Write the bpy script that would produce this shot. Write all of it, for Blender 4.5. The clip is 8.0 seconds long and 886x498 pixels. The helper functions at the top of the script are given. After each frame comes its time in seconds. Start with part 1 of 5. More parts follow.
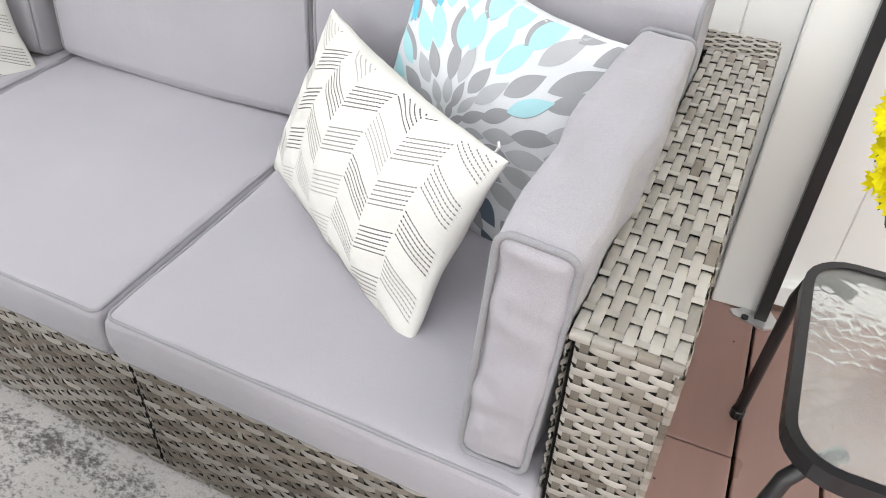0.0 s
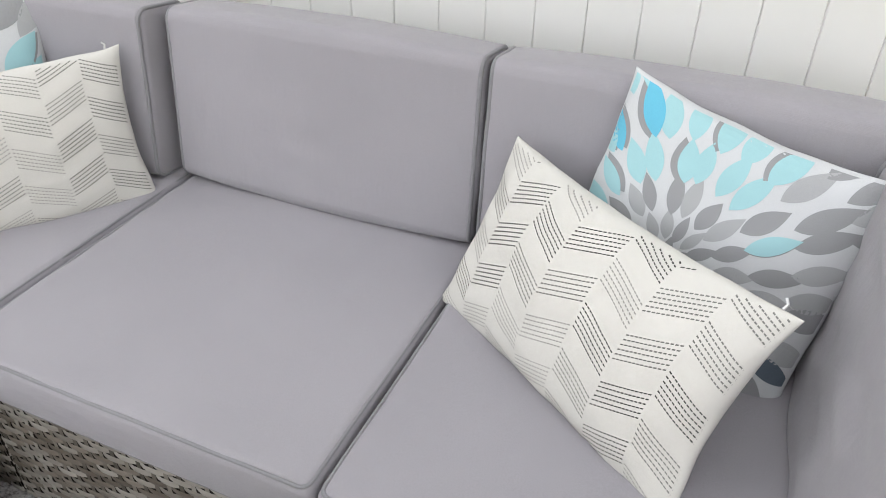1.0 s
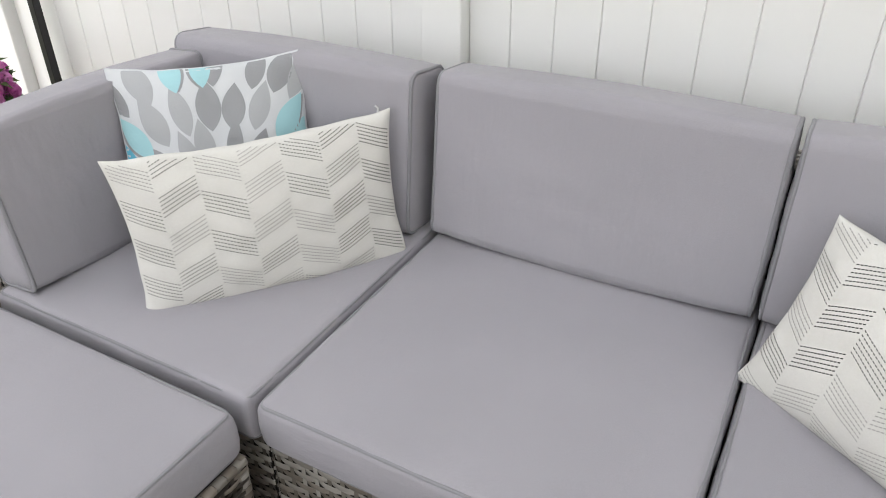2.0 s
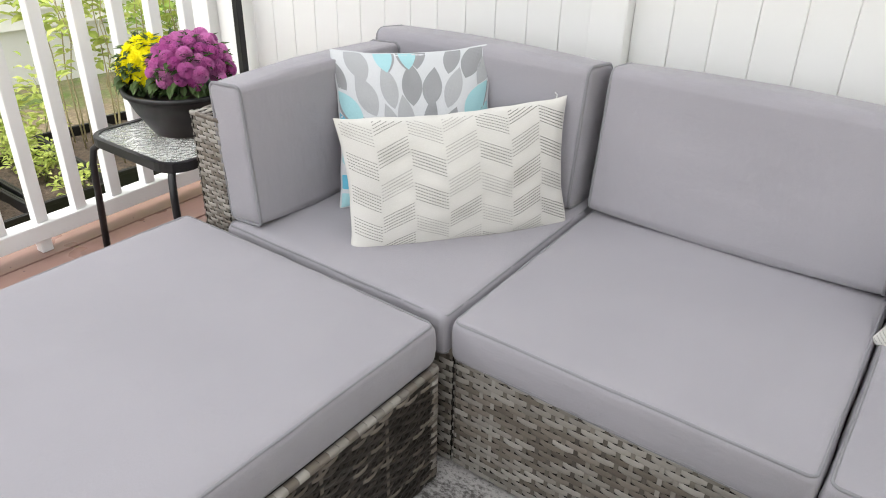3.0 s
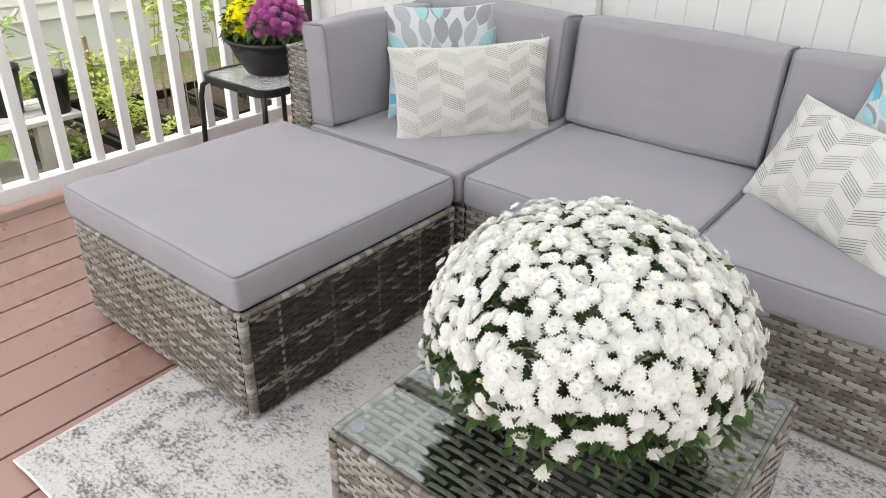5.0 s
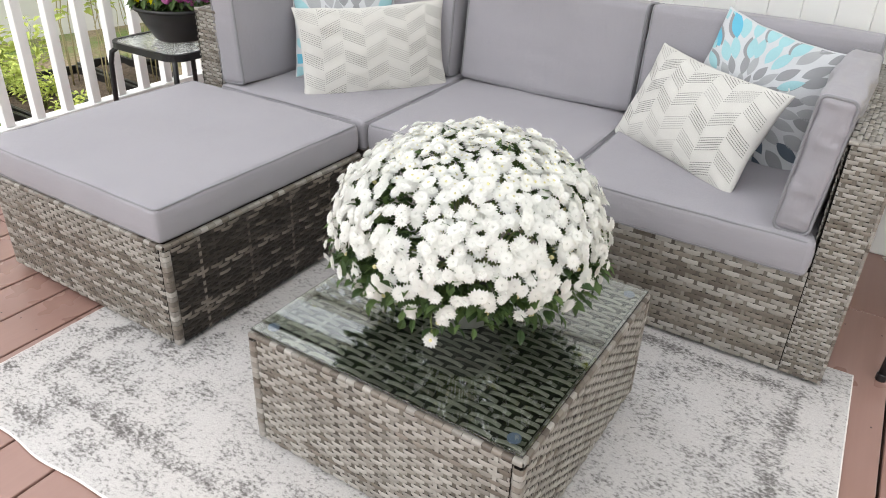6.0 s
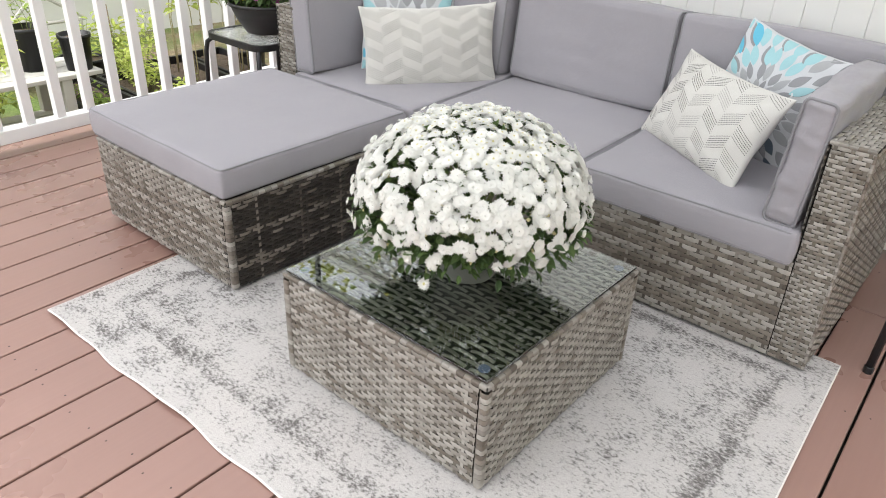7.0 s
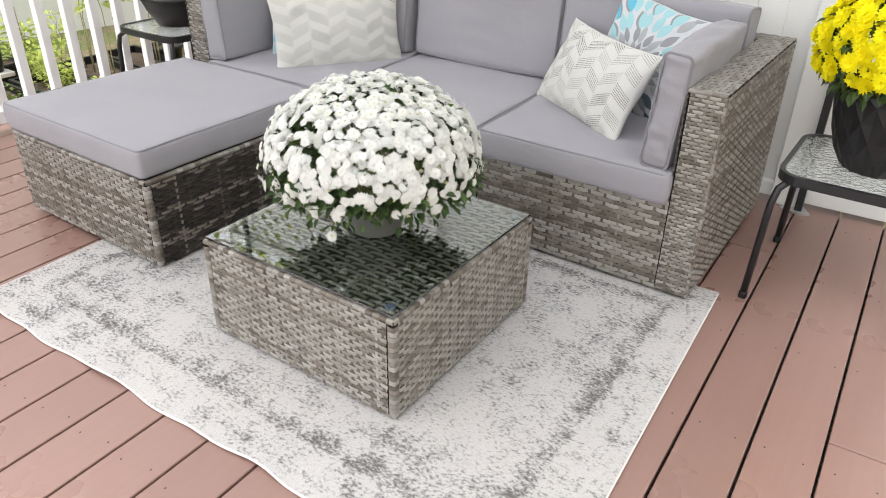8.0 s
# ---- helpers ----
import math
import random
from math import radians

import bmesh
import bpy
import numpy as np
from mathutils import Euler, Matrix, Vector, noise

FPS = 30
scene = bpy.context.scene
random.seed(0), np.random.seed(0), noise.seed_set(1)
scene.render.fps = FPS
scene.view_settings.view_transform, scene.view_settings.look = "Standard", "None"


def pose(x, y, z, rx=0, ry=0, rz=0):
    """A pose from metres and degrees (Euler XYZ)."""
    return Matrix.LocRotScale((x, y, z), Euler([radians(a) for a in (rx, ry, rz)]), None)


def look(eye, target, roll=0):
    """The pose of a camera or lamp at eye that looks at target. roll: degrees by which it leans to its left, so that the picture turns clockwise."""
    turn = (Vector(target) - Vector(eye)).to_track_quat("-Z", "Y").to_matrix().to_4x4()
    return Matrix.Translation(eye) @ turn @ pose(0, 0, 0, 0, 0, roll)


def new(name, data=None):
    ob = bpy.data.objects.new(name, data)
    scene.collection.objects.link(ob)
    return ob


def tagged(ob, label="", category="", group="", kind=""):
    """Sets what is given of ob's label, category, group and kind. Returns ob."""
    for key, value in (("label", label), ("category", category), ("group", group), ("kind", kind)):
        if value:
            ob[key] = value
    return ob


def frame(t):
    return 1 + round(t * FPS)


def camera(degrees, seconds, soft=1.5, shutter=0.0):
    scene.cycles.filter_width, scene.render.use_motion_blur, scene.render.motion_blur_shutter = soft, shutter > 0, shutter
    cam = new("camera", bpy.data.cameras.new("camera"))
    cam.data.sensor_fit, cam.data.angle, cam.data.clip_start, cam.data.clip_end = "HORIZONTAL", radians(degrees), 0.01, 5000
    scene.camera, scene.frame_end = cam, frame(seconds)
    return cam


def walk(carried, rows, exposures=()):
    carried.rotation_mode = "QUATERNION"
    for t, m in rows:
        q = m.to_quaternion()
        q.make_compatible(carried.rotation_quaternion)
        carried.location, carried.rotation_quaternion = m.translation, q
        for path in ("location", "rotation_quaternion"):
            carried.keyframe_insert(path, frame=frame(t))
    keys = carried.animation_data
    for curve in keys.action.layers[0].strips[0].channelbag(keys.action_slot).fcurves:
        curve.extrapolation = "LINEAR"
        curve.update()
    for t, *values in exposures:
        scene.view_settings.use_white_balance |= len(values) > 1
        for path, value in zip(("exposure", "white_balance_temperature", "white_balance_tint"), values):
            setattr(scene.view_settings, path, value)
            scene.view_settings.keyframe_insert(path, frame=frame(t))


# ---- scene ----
cam = camera(62.4, 8.0, soft=1.0)
PATH = [
    (0, (0.356, 0.421, 1.075), (-0.29, 1.839, -0.179), 1.9),
    (0.3, (0.258, 0.405, 1.091), (-0.354, 1.868, -0.127), 2.0),
    (0.5, (0.199, 0.405, 1.103), (-0.398, 1.892, -0.094), 1.6),
    (0.8, (0.092, 0.408, 1.106), (-0.523, 1.928, -0.039), 1.5),
    (1, (0.01, 0.411, 1.11), (-0.643, 1.937, -0.006), 1.0),
    (1.2, (-0.068, 0.416, 1.116), (-0.772, 1.938, 0.026), 0.6),
    (1.5, (-0.162, 0.406, 1.14), (-0.931, 1.899, 0.054), -0.6),
    (1.8, (-0.264, 0.351, 1.142), (-1.074, 1.838, 0.079), -0.2),
    (2, (-0.33, 0.291, 1.152), (-1.167, 1.779, 0.111), -0.5),
    (2.2, (-0.374, 0.229, 1.158), (-1.248, 1.706, 0.132), -0.5),
    (3.3, (-0.3, -0.132, 1.128), (-1.39, 1.262, 0.198), 1.6),
    (3.5, (-0.258, -0.189, 1.136), (-1.378, 1.195, 0.227), 1.6),
    (3.8, (-0.201, -0.271, 1.138), (-1.341, 1.116, 0.256), 1.5),
    (4, (-0.173, -0.347, 1.125), (-1.298, 1.054, 0.249), 1.4),
    (4.2, (-0.129, -0.42, 1.122), (-1.248, 0.977, 0.231), 1.2),
    (5.5, (0.265, -0.719, 1.18), (-0.798, 0.665, 0.203), 2.2),
    (5.8, (0.295, -0.768, 1.149), (-0.704, 0.667, 0.176), 2.2),
    (6, (0.322, -0.787, 1.135), (-0.594, 0.698, 0.157), 2.3),
    (6.3, (0.374, -0.818, 1.145), (-0.428, 0.739, 0.178), 2.6),
    (6.5, (0.43, -0.851, 1.164), (-0.414, 0.683, 0.197), 1.9),
    (6.8, (0.535, -0.871, 1.176), (-0.478, 0.560, 0.214), 1.7),
    (7, (0.608, -0.888, 1.175), (-0.502, 0.462, 0.203), 2.5),
    (7.3, (0.706, -0.905, 1.181), (-0.478, 0.359, 0.181), 3.0),
    (7.5, (0.749, -0.915, 1.178), (-0.422, 0.353, 0.167), 2.7),
    (7.8, (0.770, -0.943, 1.160), (-0.291, 0.424, 0.158), 1.9),
    (8, (0.788, -0.979, 1.171), (-0.191, 0.461, 0.187), 1.1),
]
walk(cam, [(t, look(eye, target, roll)) for t, eye, target, roll in PATH],
     exposures=[(0.0, 2.12), (0.5, 1.84), (1.0, 1.66), (1.5, 1.56), (2.0, 1.56), (3.5, 1.74), (4.0, 1.6), (5.5, 1.54), (6.5, 1.73), (7.3, 1.56), (8.0, 1.66)])

# ---- light ----
SUN_FROM = Vector((-0.24, -0.48, 1.1)).normalized()
sun_data = bpy.data.lights.new("sun", "SUN")
sun_data.energy, sun_data.angle, sun_data.color = 0.55, radians(45), (1.0, 0.965, 0.92)
sun = new("sun", sun_data)
sun.matrix_basis = look(SUN_FROM * 12, (0, 0, 0))
world = bpy.data.worlds.new("sky")
scene.world = world
world.use_nodes = True
wn = world.node_tree.nodes
sky = wn.new("ShaderNodeTexSky")
sky.sky_type, sky.sun_disc = "NISHITA", False
sky.sun_elevation = math.asin(SUN_FROM.z)
sky.sun_rotation = math.atan2(SUN_FROM.x, SUN_FROM.y)
sky.air_density, sky.dust_density, sky.ozone_density = 1.0, 3.0, 0.6
soften = wn.new("ShaderNodeHueSaturation")
soften.inputs["Saturation"].default_value = 0.1
world.node_tree.links.new(sky.outputs[0], soften.inputs["Color"])
world.node_tree.links.new(soften.outputs[0], wn["Background"].inputs[0])
wn["Background"].inputs[1].default_value = 0.15

# ---- materials ----


class Mat:
    """A small helper round a node material."""

    def __init__(self, name, colour=(0.5, 0.5, 0.5), rough=0.6, metal=0.0, spec=0.5):
        self.m = bpy.data.materials.new(name)
        self.m.use_nodes = True
        self.t = self.m.node_tree
        self.b = self.t.nodes["Principled BSDF"]
        self.b.inputs["Base Color"].default_value = (*colour, 1)
        self.b.inputs["Roughness"].default_value = rough
        self.b.inputs["Metallic"].default_value = metal
        self.b.inputs["Specular IOR Level"].default_value = spec

    def node(self, kind, **sets):
        n = self.t.nodes.new(kind)
        for k, v in sets.items():
            n.inputs[k].default_value = v
        return n

    def link(self, a, b):
        self.t.links.new(a, b)

    def coords(self, scale=(1, 1, 1), which="Object"):
        c, mp = self.node("ShaderNodeTexCoord"), self.node("ShaderNodeMapping")
        self.link(c.outputs[which], mp.inputs[0])
        mp.inputs["Scale"].default_value = scale
        return mp.outputs[0]

    def noise(self, scale, detail=4, rough=0.55, vec=None):
        n = self.node("ShaderNodeTexNoise", Scale=scale, Detail=detail, Roughness=rough)
        self.link(vec if vec else self.coords(), n.inputs["Vector"])
        return n.outputs["Fac"]

    def ramp(self, fac, *stops):
        r = self.node("ShaderNodeValToRGB")
        while len(r.color_ramp.elements) < len(stops):
            r.color_ramp.elements.new(0.5)
        for e, (p, c) in zip(r.color_ramp.elements, stops):
            e.position, e.color = p, (*c, 1)
        self.link(fac, r.inputs[0])
        return r.outputs[0]

    def mix(self, fac, a, b, how="MIX"):
        n = self.node("ShaderNodeMix")
        n.data_type, n.blend_type = "RGBA", how
        for s, v in ((n.inputs[0], fac), (n.inputs[6], a), (n.inputs[7], b)):
            if isinstance(v, (int, float)):
                s.default_value = v
            elif isinstance(v, tuple):
                s.default_value = (*v, 1)
            else:
                self.link(v, s)
        return n.outputs[2]

    def maths(self, how, a, b=0.0):
        n = self.node("ShaderNodeMath")
        n.operation = how
        for s, v in ((n.inputs[0], a), (n.inputs[1], b)):
            if isinstance(v, (int, float)):
                s.default_value = v
            else:
                self.link(v, s)
        return n.outputs[0]

    def colour(self, c):
        self.link(c, self.b.inputs["Base Color"])

    def bump(self, height, strength=0.3, dist=0.001):
        n = self.node("ShaderNodeBump", Strength=strength, Distance=dist)
        self.link(height, n.inputs["Height"])
        self.link(n.outputs[0], self.b.inputs["Normal"])

    def island(self):
        return self.node("ShaderNodeNewGeometry").outputs["Random Per Island"]

    def thin(self, share):
        """Lets part of the light through, as petals and leaves do."""
        tr, mx = self.node("ShaderNodeBsdfTranslucent"), self.node("ShaderNodeMixShader", Fac=share)
        src = self.b.inputs["Base Color"].links[0].from_socket
        self.link(src, tr.inputs["Color"])
        self.link(self.b.outputs[0], mx.inputs[1])
        self.link(tr.outputs[0], mx.inputs[2])
        self.link(mx.outputs[0], self.t.nodes["Material Output"].inputs["Surface"])

    def each(self):
        return self.node("ShaderNodeObjectInfo").outputs["Random"]


def fabric(name, dark, light):
    k = Mat(name, light, 0.85, 0, 0.25)
    big = k.noise(5.0, 3)
    fine = k.noise(900.0, 2, 0.7)
    c = k.mix(big, dark, light)
    k.colour(k.mix(0.25, c, k.ramp(fine, (0.3, (0.22, 0.22, 0.23)), (0.7, (0.75, 0.75, 0.77))), "OVERLAY"))
    w1 = k.node("ShaderNodeTexWave", Scale=420.0, Distortion=0.6)
    w2 = k.node("ShaderNodeTexWave", Scale=420.0, Distortion=0.6)
    w2.bands_direction = "Y"
    k.link(k.coords(), w1.inputs[0])
    k.link(k.coords(), w2.inputs[0])
    crease = k.noise(9.0, 3, 0.5, k.coords((1, 1, 2.5)))
    h = k.maths("ADD", k.maths("MULTIPLY", w1.outputs["Fac"], 0.06), k.maths("MULTIPLY", w2.outputs["Fac"], 0.06))
    k.bump(k.maths("ADD", h, k.maths("MULTIPLY", crease, 3.0)), 0.5, 0.0022)
    k.b.inputs["Sheen Weight"].default_value = 0.15
    return k.m


def wicker(name, tones):
    k = Mat(name, tones[1], 0.48, 0, 0.45)
    streak = k.noise(60.0, 3, 0.6)
    grain = k.noise(400.0, 2, 0.7)
    c = k.ramp(k.island(), (0.0, tones[0]), (0.22, tones[1]), (0.6, tones[2]), (1.0, tones[3]))
    c = k.mix(k.maths("MULTIPLY", streak, 0.42), c, tones[0])
    k.colour(k.mix(k.maths("MULTIPLY", grain, 0.3), c, tones[2]))
    k.bump(grain, 0.3, 0.0006)
    return k.m


CUSHION = fabric("grey polyester canvas", (0.272, 0.262, 0.284), (0.32, 0.307, 0.33))
# Darker than the cushion cloth: the seams' shadow lines are in this colour.
PIPING = fabric("grey piping with seam shade", (0.2, 0.198, 0.212), (0.24, 0.237, 0.252))
WICKER = wicker("woven resin wicker", ((0.15, 0.136, 0.118), (0.235, 0.218, 0.194), (0.305, 0.286, 0.258), (0.40, 0.38, 0.348)))
WICKER_DARK = wicker("darker wicker warps", ((0.045, 0.038, 0.03), (0.1, 0.088, 0.073), (0.165, 0.147, 0.123), (0.25, 0.227, 0.195)))
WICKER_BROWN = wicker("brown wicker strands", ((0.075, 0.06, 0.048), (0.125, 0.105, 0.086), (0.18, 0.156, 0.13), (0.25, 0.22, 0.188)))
# Deep brown strands of the ottoman's right side, darkened further for its shade.
WICKER_BROWN_SHADED = wicker("brown wicker strands with side shade", ((0.010, 0.008, 0.006), (0.02, 0.016, 0.012), (0.032, 0.026, 0.021), (0.06, 0.05, 0.042)))
WICKER_TOP = wicker("table-top wicker", ((0.15, 0.146, 0.118), (0.25, 0.24, 0.197), (0.34, 0.326, 0.27), (0.44, 0.425, 0.355)))
# Frames, feet, joists; also gap shade as near-black sheets and warps.
CORE_SHADE = Mat("dark frame and gap shade", (0.02, 0.017, 0.014), 0.9).m


def painted_plastic(name, colour, rough=0.4, dirt=0.12):
    k = Mat(name, colour, rough, 0, 0.4)
    n = k.noise(3.5, 5, 0.6)
    k.colour(k.mix(k.maths("MULTIPLY", n, dirt), colour, tuple(c * 0.72 for c in colour)))
    k.bump(k.noise(120.0, 3), 0.08, 0.001)
    return k.m


VINYL = painted_plastic("white vinyl", (0.76, 0.76, 0.75), 0.38)
RAIL_WHITE = painted_plastic("white painted rail", (0.80, 0.80, 0.80), 0.42)
BLACK_STEEL = painted_plastic("black powder-coated steel", (0.018, 0.018, 0.02), 0.32, 0.3)
BLACK_PLASTIC = painted_plastic("black plastic", (0.012, 0.012, 0.013), 0.4, 0.3)
SIDING = painted_plastic("cream vinyl siding", (0.88, 0.87, 0.82), 0.5)
CONCRETE = painted_plastic("pale foundation", (0.86, 0.85, 0.83), 0.85, 0.25)
OLD_WOOD = painted_plastic("weathered pale grey wood", (0.60, 0.585, 0.55), 0.8, 0.6)
STAKE_WOOD = painted_plastic("tan stake wood", (0.42, 0.33, 0.24), 0.8, 0.5)
GALVANISED = Mat("galvanised plate", (0.62, 0.62, 0.63), 0.35, 0.8).m


def deck_paint():
    k = Mat("red-brown deck stain", (0.2, 0.09, 0.07), 0.5, 0, 0.5)
    vec = k.coords((40, 1.6, 40))
    off = k.node("ShaderNodeVectorMath")
    k.link(vec, off.inputs[0])
    comb = k.node("ShaderNodeCombineXYZ")
    for i in range(3):
        k.link(k.maths("MULTIPLY", k.each(), 37.0), comb.inputs[i])
    k.link(comb.outputs[0], off.inputs[1])
    grain = k.noise(1.6, 6, 0.65, off.outputs[0])
    patch = k.noise(2.2, 4, 0.6)
    base = k.ramp(k.each(), (0.0, (0.225, 0.13, 0.106)), (1.0, (0.275, 0.163, 0.136)))
    c = k.mix(k.maths("MULTIPLY", grain, 0.5), base, (0.165, 0.086, 0.068))
    c = k.mix(k.maths("MULTIPLY", patch, 0.3), c, (0.33, 0.228, 0.2))
    k.colour(c)
    k.link(k.ramp(patch, (0.3, (0.22, 0.22, 0.22)), (0.75, (0.42, 0.42, 0.42))), k.b.inputs["Roughness"])
    k.bump(grain, 0.25, 0.0012)
    return k.m


def rug_pile():
    """Off-white pile with a worn grey ornament: stripes inside the border, a field of rosettes, all broken into flecks."""
    k = Mat("distressed rug pile", (0.6, 0.58, 0.56), 0.95, 0, 0.1)
    vec = k.coords()
    sep = k.node("ShaderNodeSeparateXYZ")
    k.link(vec, sep.inputs[0])
    ex = k.maths("SUBTRACT", 0.885, k.maths("ABSOLUTE", k.maths("ADD", sep.outputs[0], 0.42)))
    ey = k.maths("SUBTRACT", 0.625, k.maths("ABSOLUTE", k.maths("SUBTRACT", sep.outputs[1], 0.345)))
    rim = k.maths("MINIMUM", ex, ey)
    wob = k.maths("MULTIPLY", k.maths("SUBTRACT", k.noise(14.0, 3, 0.6, vec), 0.5), 0.035)
    rim = k.maths("ADD", rim, wob)
    black, white = (0.0, 0.0, 0.0), (1.0, 1.0, 1.0)
    stripe = k.ramp(rim, (0.03, black), (0.045, (0.45, 0.45, 0.45)), (0.07, (0.1, 0.1, 0.1)), (0.11, (0.2, 0.2, 0.2)), (0.125, white), (0.15, (0.7, 0.7, 0.7)), (0.175, (0.15, 0.15, 0.15)), (0.22, (0.35, 0.35, 0.35)), (0.26, (0.12, 0.12, 0.12)))
    ros = k.node("ShaderNodeTexVoronoi", Scale=7.5)
    k.link(vec, ros.inputs["Vector"])
    rings = k.ramp(ros.outputs["Distance"], (0.1, white), (0.2, (0.2, 0.2, 0.2)), (0.32, (0.75, 0.75, 0.75)), (0.42, (0.1, 0.1, 0.1)), (0.62, (0.45, 0.45, 0.45)))
    zone = k.ramp(k.noise(2.3, 3, 0.6, vec), (0.34, black), (0.66, white))
    blot = k.noise(11.0, 4, 0.7, vec)
    dash = k.noise(105.0, 3, 0.7, k.coords((0.8, 1.25, 1)))
    fleck = k.noise(300.0, 3, 0.75, vec)
    form = k.maths("ADD", k.maths("MULTIPLY", stripe, 0.17), k.maths("MULTIPLY", k.maths("MULTIPLY", rings, zone), 0.2))
    form = k.maths("ADD", form, k.maths("MULTIPLY", k.maths("SUBTRACT", blot, 0.5), 0.6))
    worn = k.maths("ADD", k.maths("ADD", dash, form), k.maths("MULTIPLY", k.maths("SUBTRACT", fleck, 0.5), 0.3))
    grey = k.ramp(worn, (0.57, black), (0.66, (0.42, 0.42, 0.42)), (0.8, (0.95, 0.95, 0.95)))
    tint = k.mix(zone, (0.505, 0.484, 0.47), (0.48, 0.467, 0.46))
    c = k.mix(grey, tint, (0.118, 0.11, 0.107))
    k.colour(k.mix(0.3, c, k.ramp(fleck, (0.32, (0.3, 0.3, 0.3)), (0.66, (0.7, 0.7, 0.7))), "OVERLAY"))
    k.bump(fleck, 0.8, 0.003)
    return k.m


DECK = deck_paint()
RUG = rug_pile()
RUG_EDGE = fabric("cream rug binding", (0.66, 0.63, 0.60), (0.74, 0.71, 0.68))
NAIL = Mat("dark nail head", (0.05, 0.035, 0.03), 0.6, 0.3).m

glass = Mat("clear table glass", (0.86, 0.93, 0.90), 0.0, 0, 0.5)
glass.b.inputs["Transmission Weight"].default_value = 1.0
glass.b.inputs["IOR"].default_value = 1.95
GLASS = glass.m
pebbled = Mat("pebbled glass", (0.90, 0.94, 0.93), 0.13, 0, 0.6)
pebbled.b.inputs["Transmission Weight"].default_value = 0.86
pebbled.b.inputs["IOR"].default_value = 1.45
pv = pebbled.node("ShaderNodeTexVoronoi", Scale=58.0)
pebbled.link(pebbled.coords(), pv.inputs["Vector"])
pebbled.bump(pv.outputs["Distance"], 0.4, 0.004)
PEBBLED = pebbled.m
CLEAR_PAD = Mat("bluish clear pad", (0.2, 0.24, 0.36), 0.15, 0, 0.5).m


def cloth(name, colour, rough=0.9):
    k = Mat(name, colour, rough, 0, 0.15)
    n = k.noise(1100.0, 2, 0.7)
    k.colour(k.mix(0.2, k.mix(k.noise(7.0), colour, tuple(c * 0.9 for c in colour)), k.ramp(n, (0.3, (0.25, 0.25, 0.25)), (0.7, (0.75, 0.75, 0.75))), "OVERLAY"))
    k.bump(n, 0.35, 0.0006)
    return k.m


LINEN = cloth("off-white linen", (0.60, 0.59, 0.56))
WHITE_CLOTH = cloth("white printed polyester", (0.55, 0.565, 0.585))
INK = [cloth("charcoal stitching", (0.075, 0.075, 0.072)), cloth("grey stitching", (0.2, 0.2, 0.19)), cloth("pale grey stitching", (0.34, 0.335, 0.32))]
PRINT = {"grey": cloth("grey print", (0.28, 0.285, 0.298)), "aqua": cloth("aqua print", (0.33, 0.55, 0.59)), "blue": cloth("bright blue print", (0.13, 0.44, 0.60)), "slate": cloth("slate print", (0.10, 0.125, 0.155)), "mist": cloth("light grey print", (0.37, 0.378, 0.39))}


def petal_mat(name, colour, tip, translucent=0.5):
    k = Mat(name, colour, 0.7, 0, 0.2)
    k.colour(k.mix(k.each(), colour, tip))
    k.thin(translucent)
    return k.m


PETAL_WHITE = petal_mat("white petals", (0.88, 0.88, 0.85), (0.92, 0.92, 0.90))
PETAL_YELLOW = petal_mat("yellow petals", (0.93, 0.84, 0.012), (0.95, 0.9, 0.02))
PETAL_PINK = petal_mat("magenta petals", (0.55, 0.13, 0.42), (0.78, 0.36, 0.66))
HEART = Mat("pale yellow heart", (0.72, 0.66, 0.35), 0.8).m


canopy_k = Mat("pale grey canopy cloth", (0.62, 0.64, 0.66), 0.9, 0, 0.1)
canopy_k.colour(canopy_k.mix(canopy_k.noise(3.0), (0.70, 0.71, 0.72), (0.78, 0.79, 0.80)))
canopy_k.thin(0.76)
CANOPY_CLOTH = canopy_k.m


def leaf_mat(name, a, b):
    k = Mat(name, a, 0.55, 0, 0.35)
    k.colour(k.mix(k.island(), a, b))
    k.thin(0.4)
    return k.m


LEAF_DARK = leaf_mat("dark mum leaves", (0.035, 0.065, 0.022), (0.11, 0.175, 0.055))
LEAF_LIGHT = leaf_mat("fresh green leaves", (0.20, 0.32, 0.06), (0.42, 0.54, 0.13))
LEAF_YELLOW = leaf_mat("yellow-green leaves", (0.36, 0.46, 0.09), (0.6, 0.64, 0.2))
LEAF_TREE = leaf_mat("tree leaves", (0.16, 0.22, 0.035), (0.44, 0.44, 0.08))
STEM = Mat("green stem", (0.16, 0.2, 0.06), 0.6).m
DRY_STEM = Mat("dry tan stem", (0.36, 0.31, 0.17), 0.7).m
BARK = painted_plastic("bark", (0.16, 0.12, 0.09), 0.9, 0.6)
soil_k = Mat("crumbly soil", (0.1, 0.07, 0.05), 0.95)
soil_k.colour(soil_k.ramp(soil_k.noise(45.0, 6, 0.7), (0.3, (0.03, 0.022, 0.017)), (0.75, (0.16, 0.115, 0.08))))
soil_k.bump(soil_k.noise(60.0, 6, 0.7), 0.9, 0.01)
SOIL = soil_k.m
ground_k = Mat("yard earth and grass", (0.2, 0.2, 0.1), 0.95)
ground_k.colour(ground_k.mix(ground_k.ramp(ground_k.noise(1.7, 5, 0.6), (0.42, (0, 0, 0)), (0.6, (1, 1, 1))), ground_k.ramp(ground_k.noise(30.0, 5, 0.7), (0.3, (0.16, 0.12, 0.075)), (0.7, (0.36, 0.29, 0.19))), ground_k.ramp(ground_k.noise(50.0, 4, 0.7), (0.3, (0.07, 0.12, 0.025)), (0.7, (0.2, 0.27, 0.07)))))
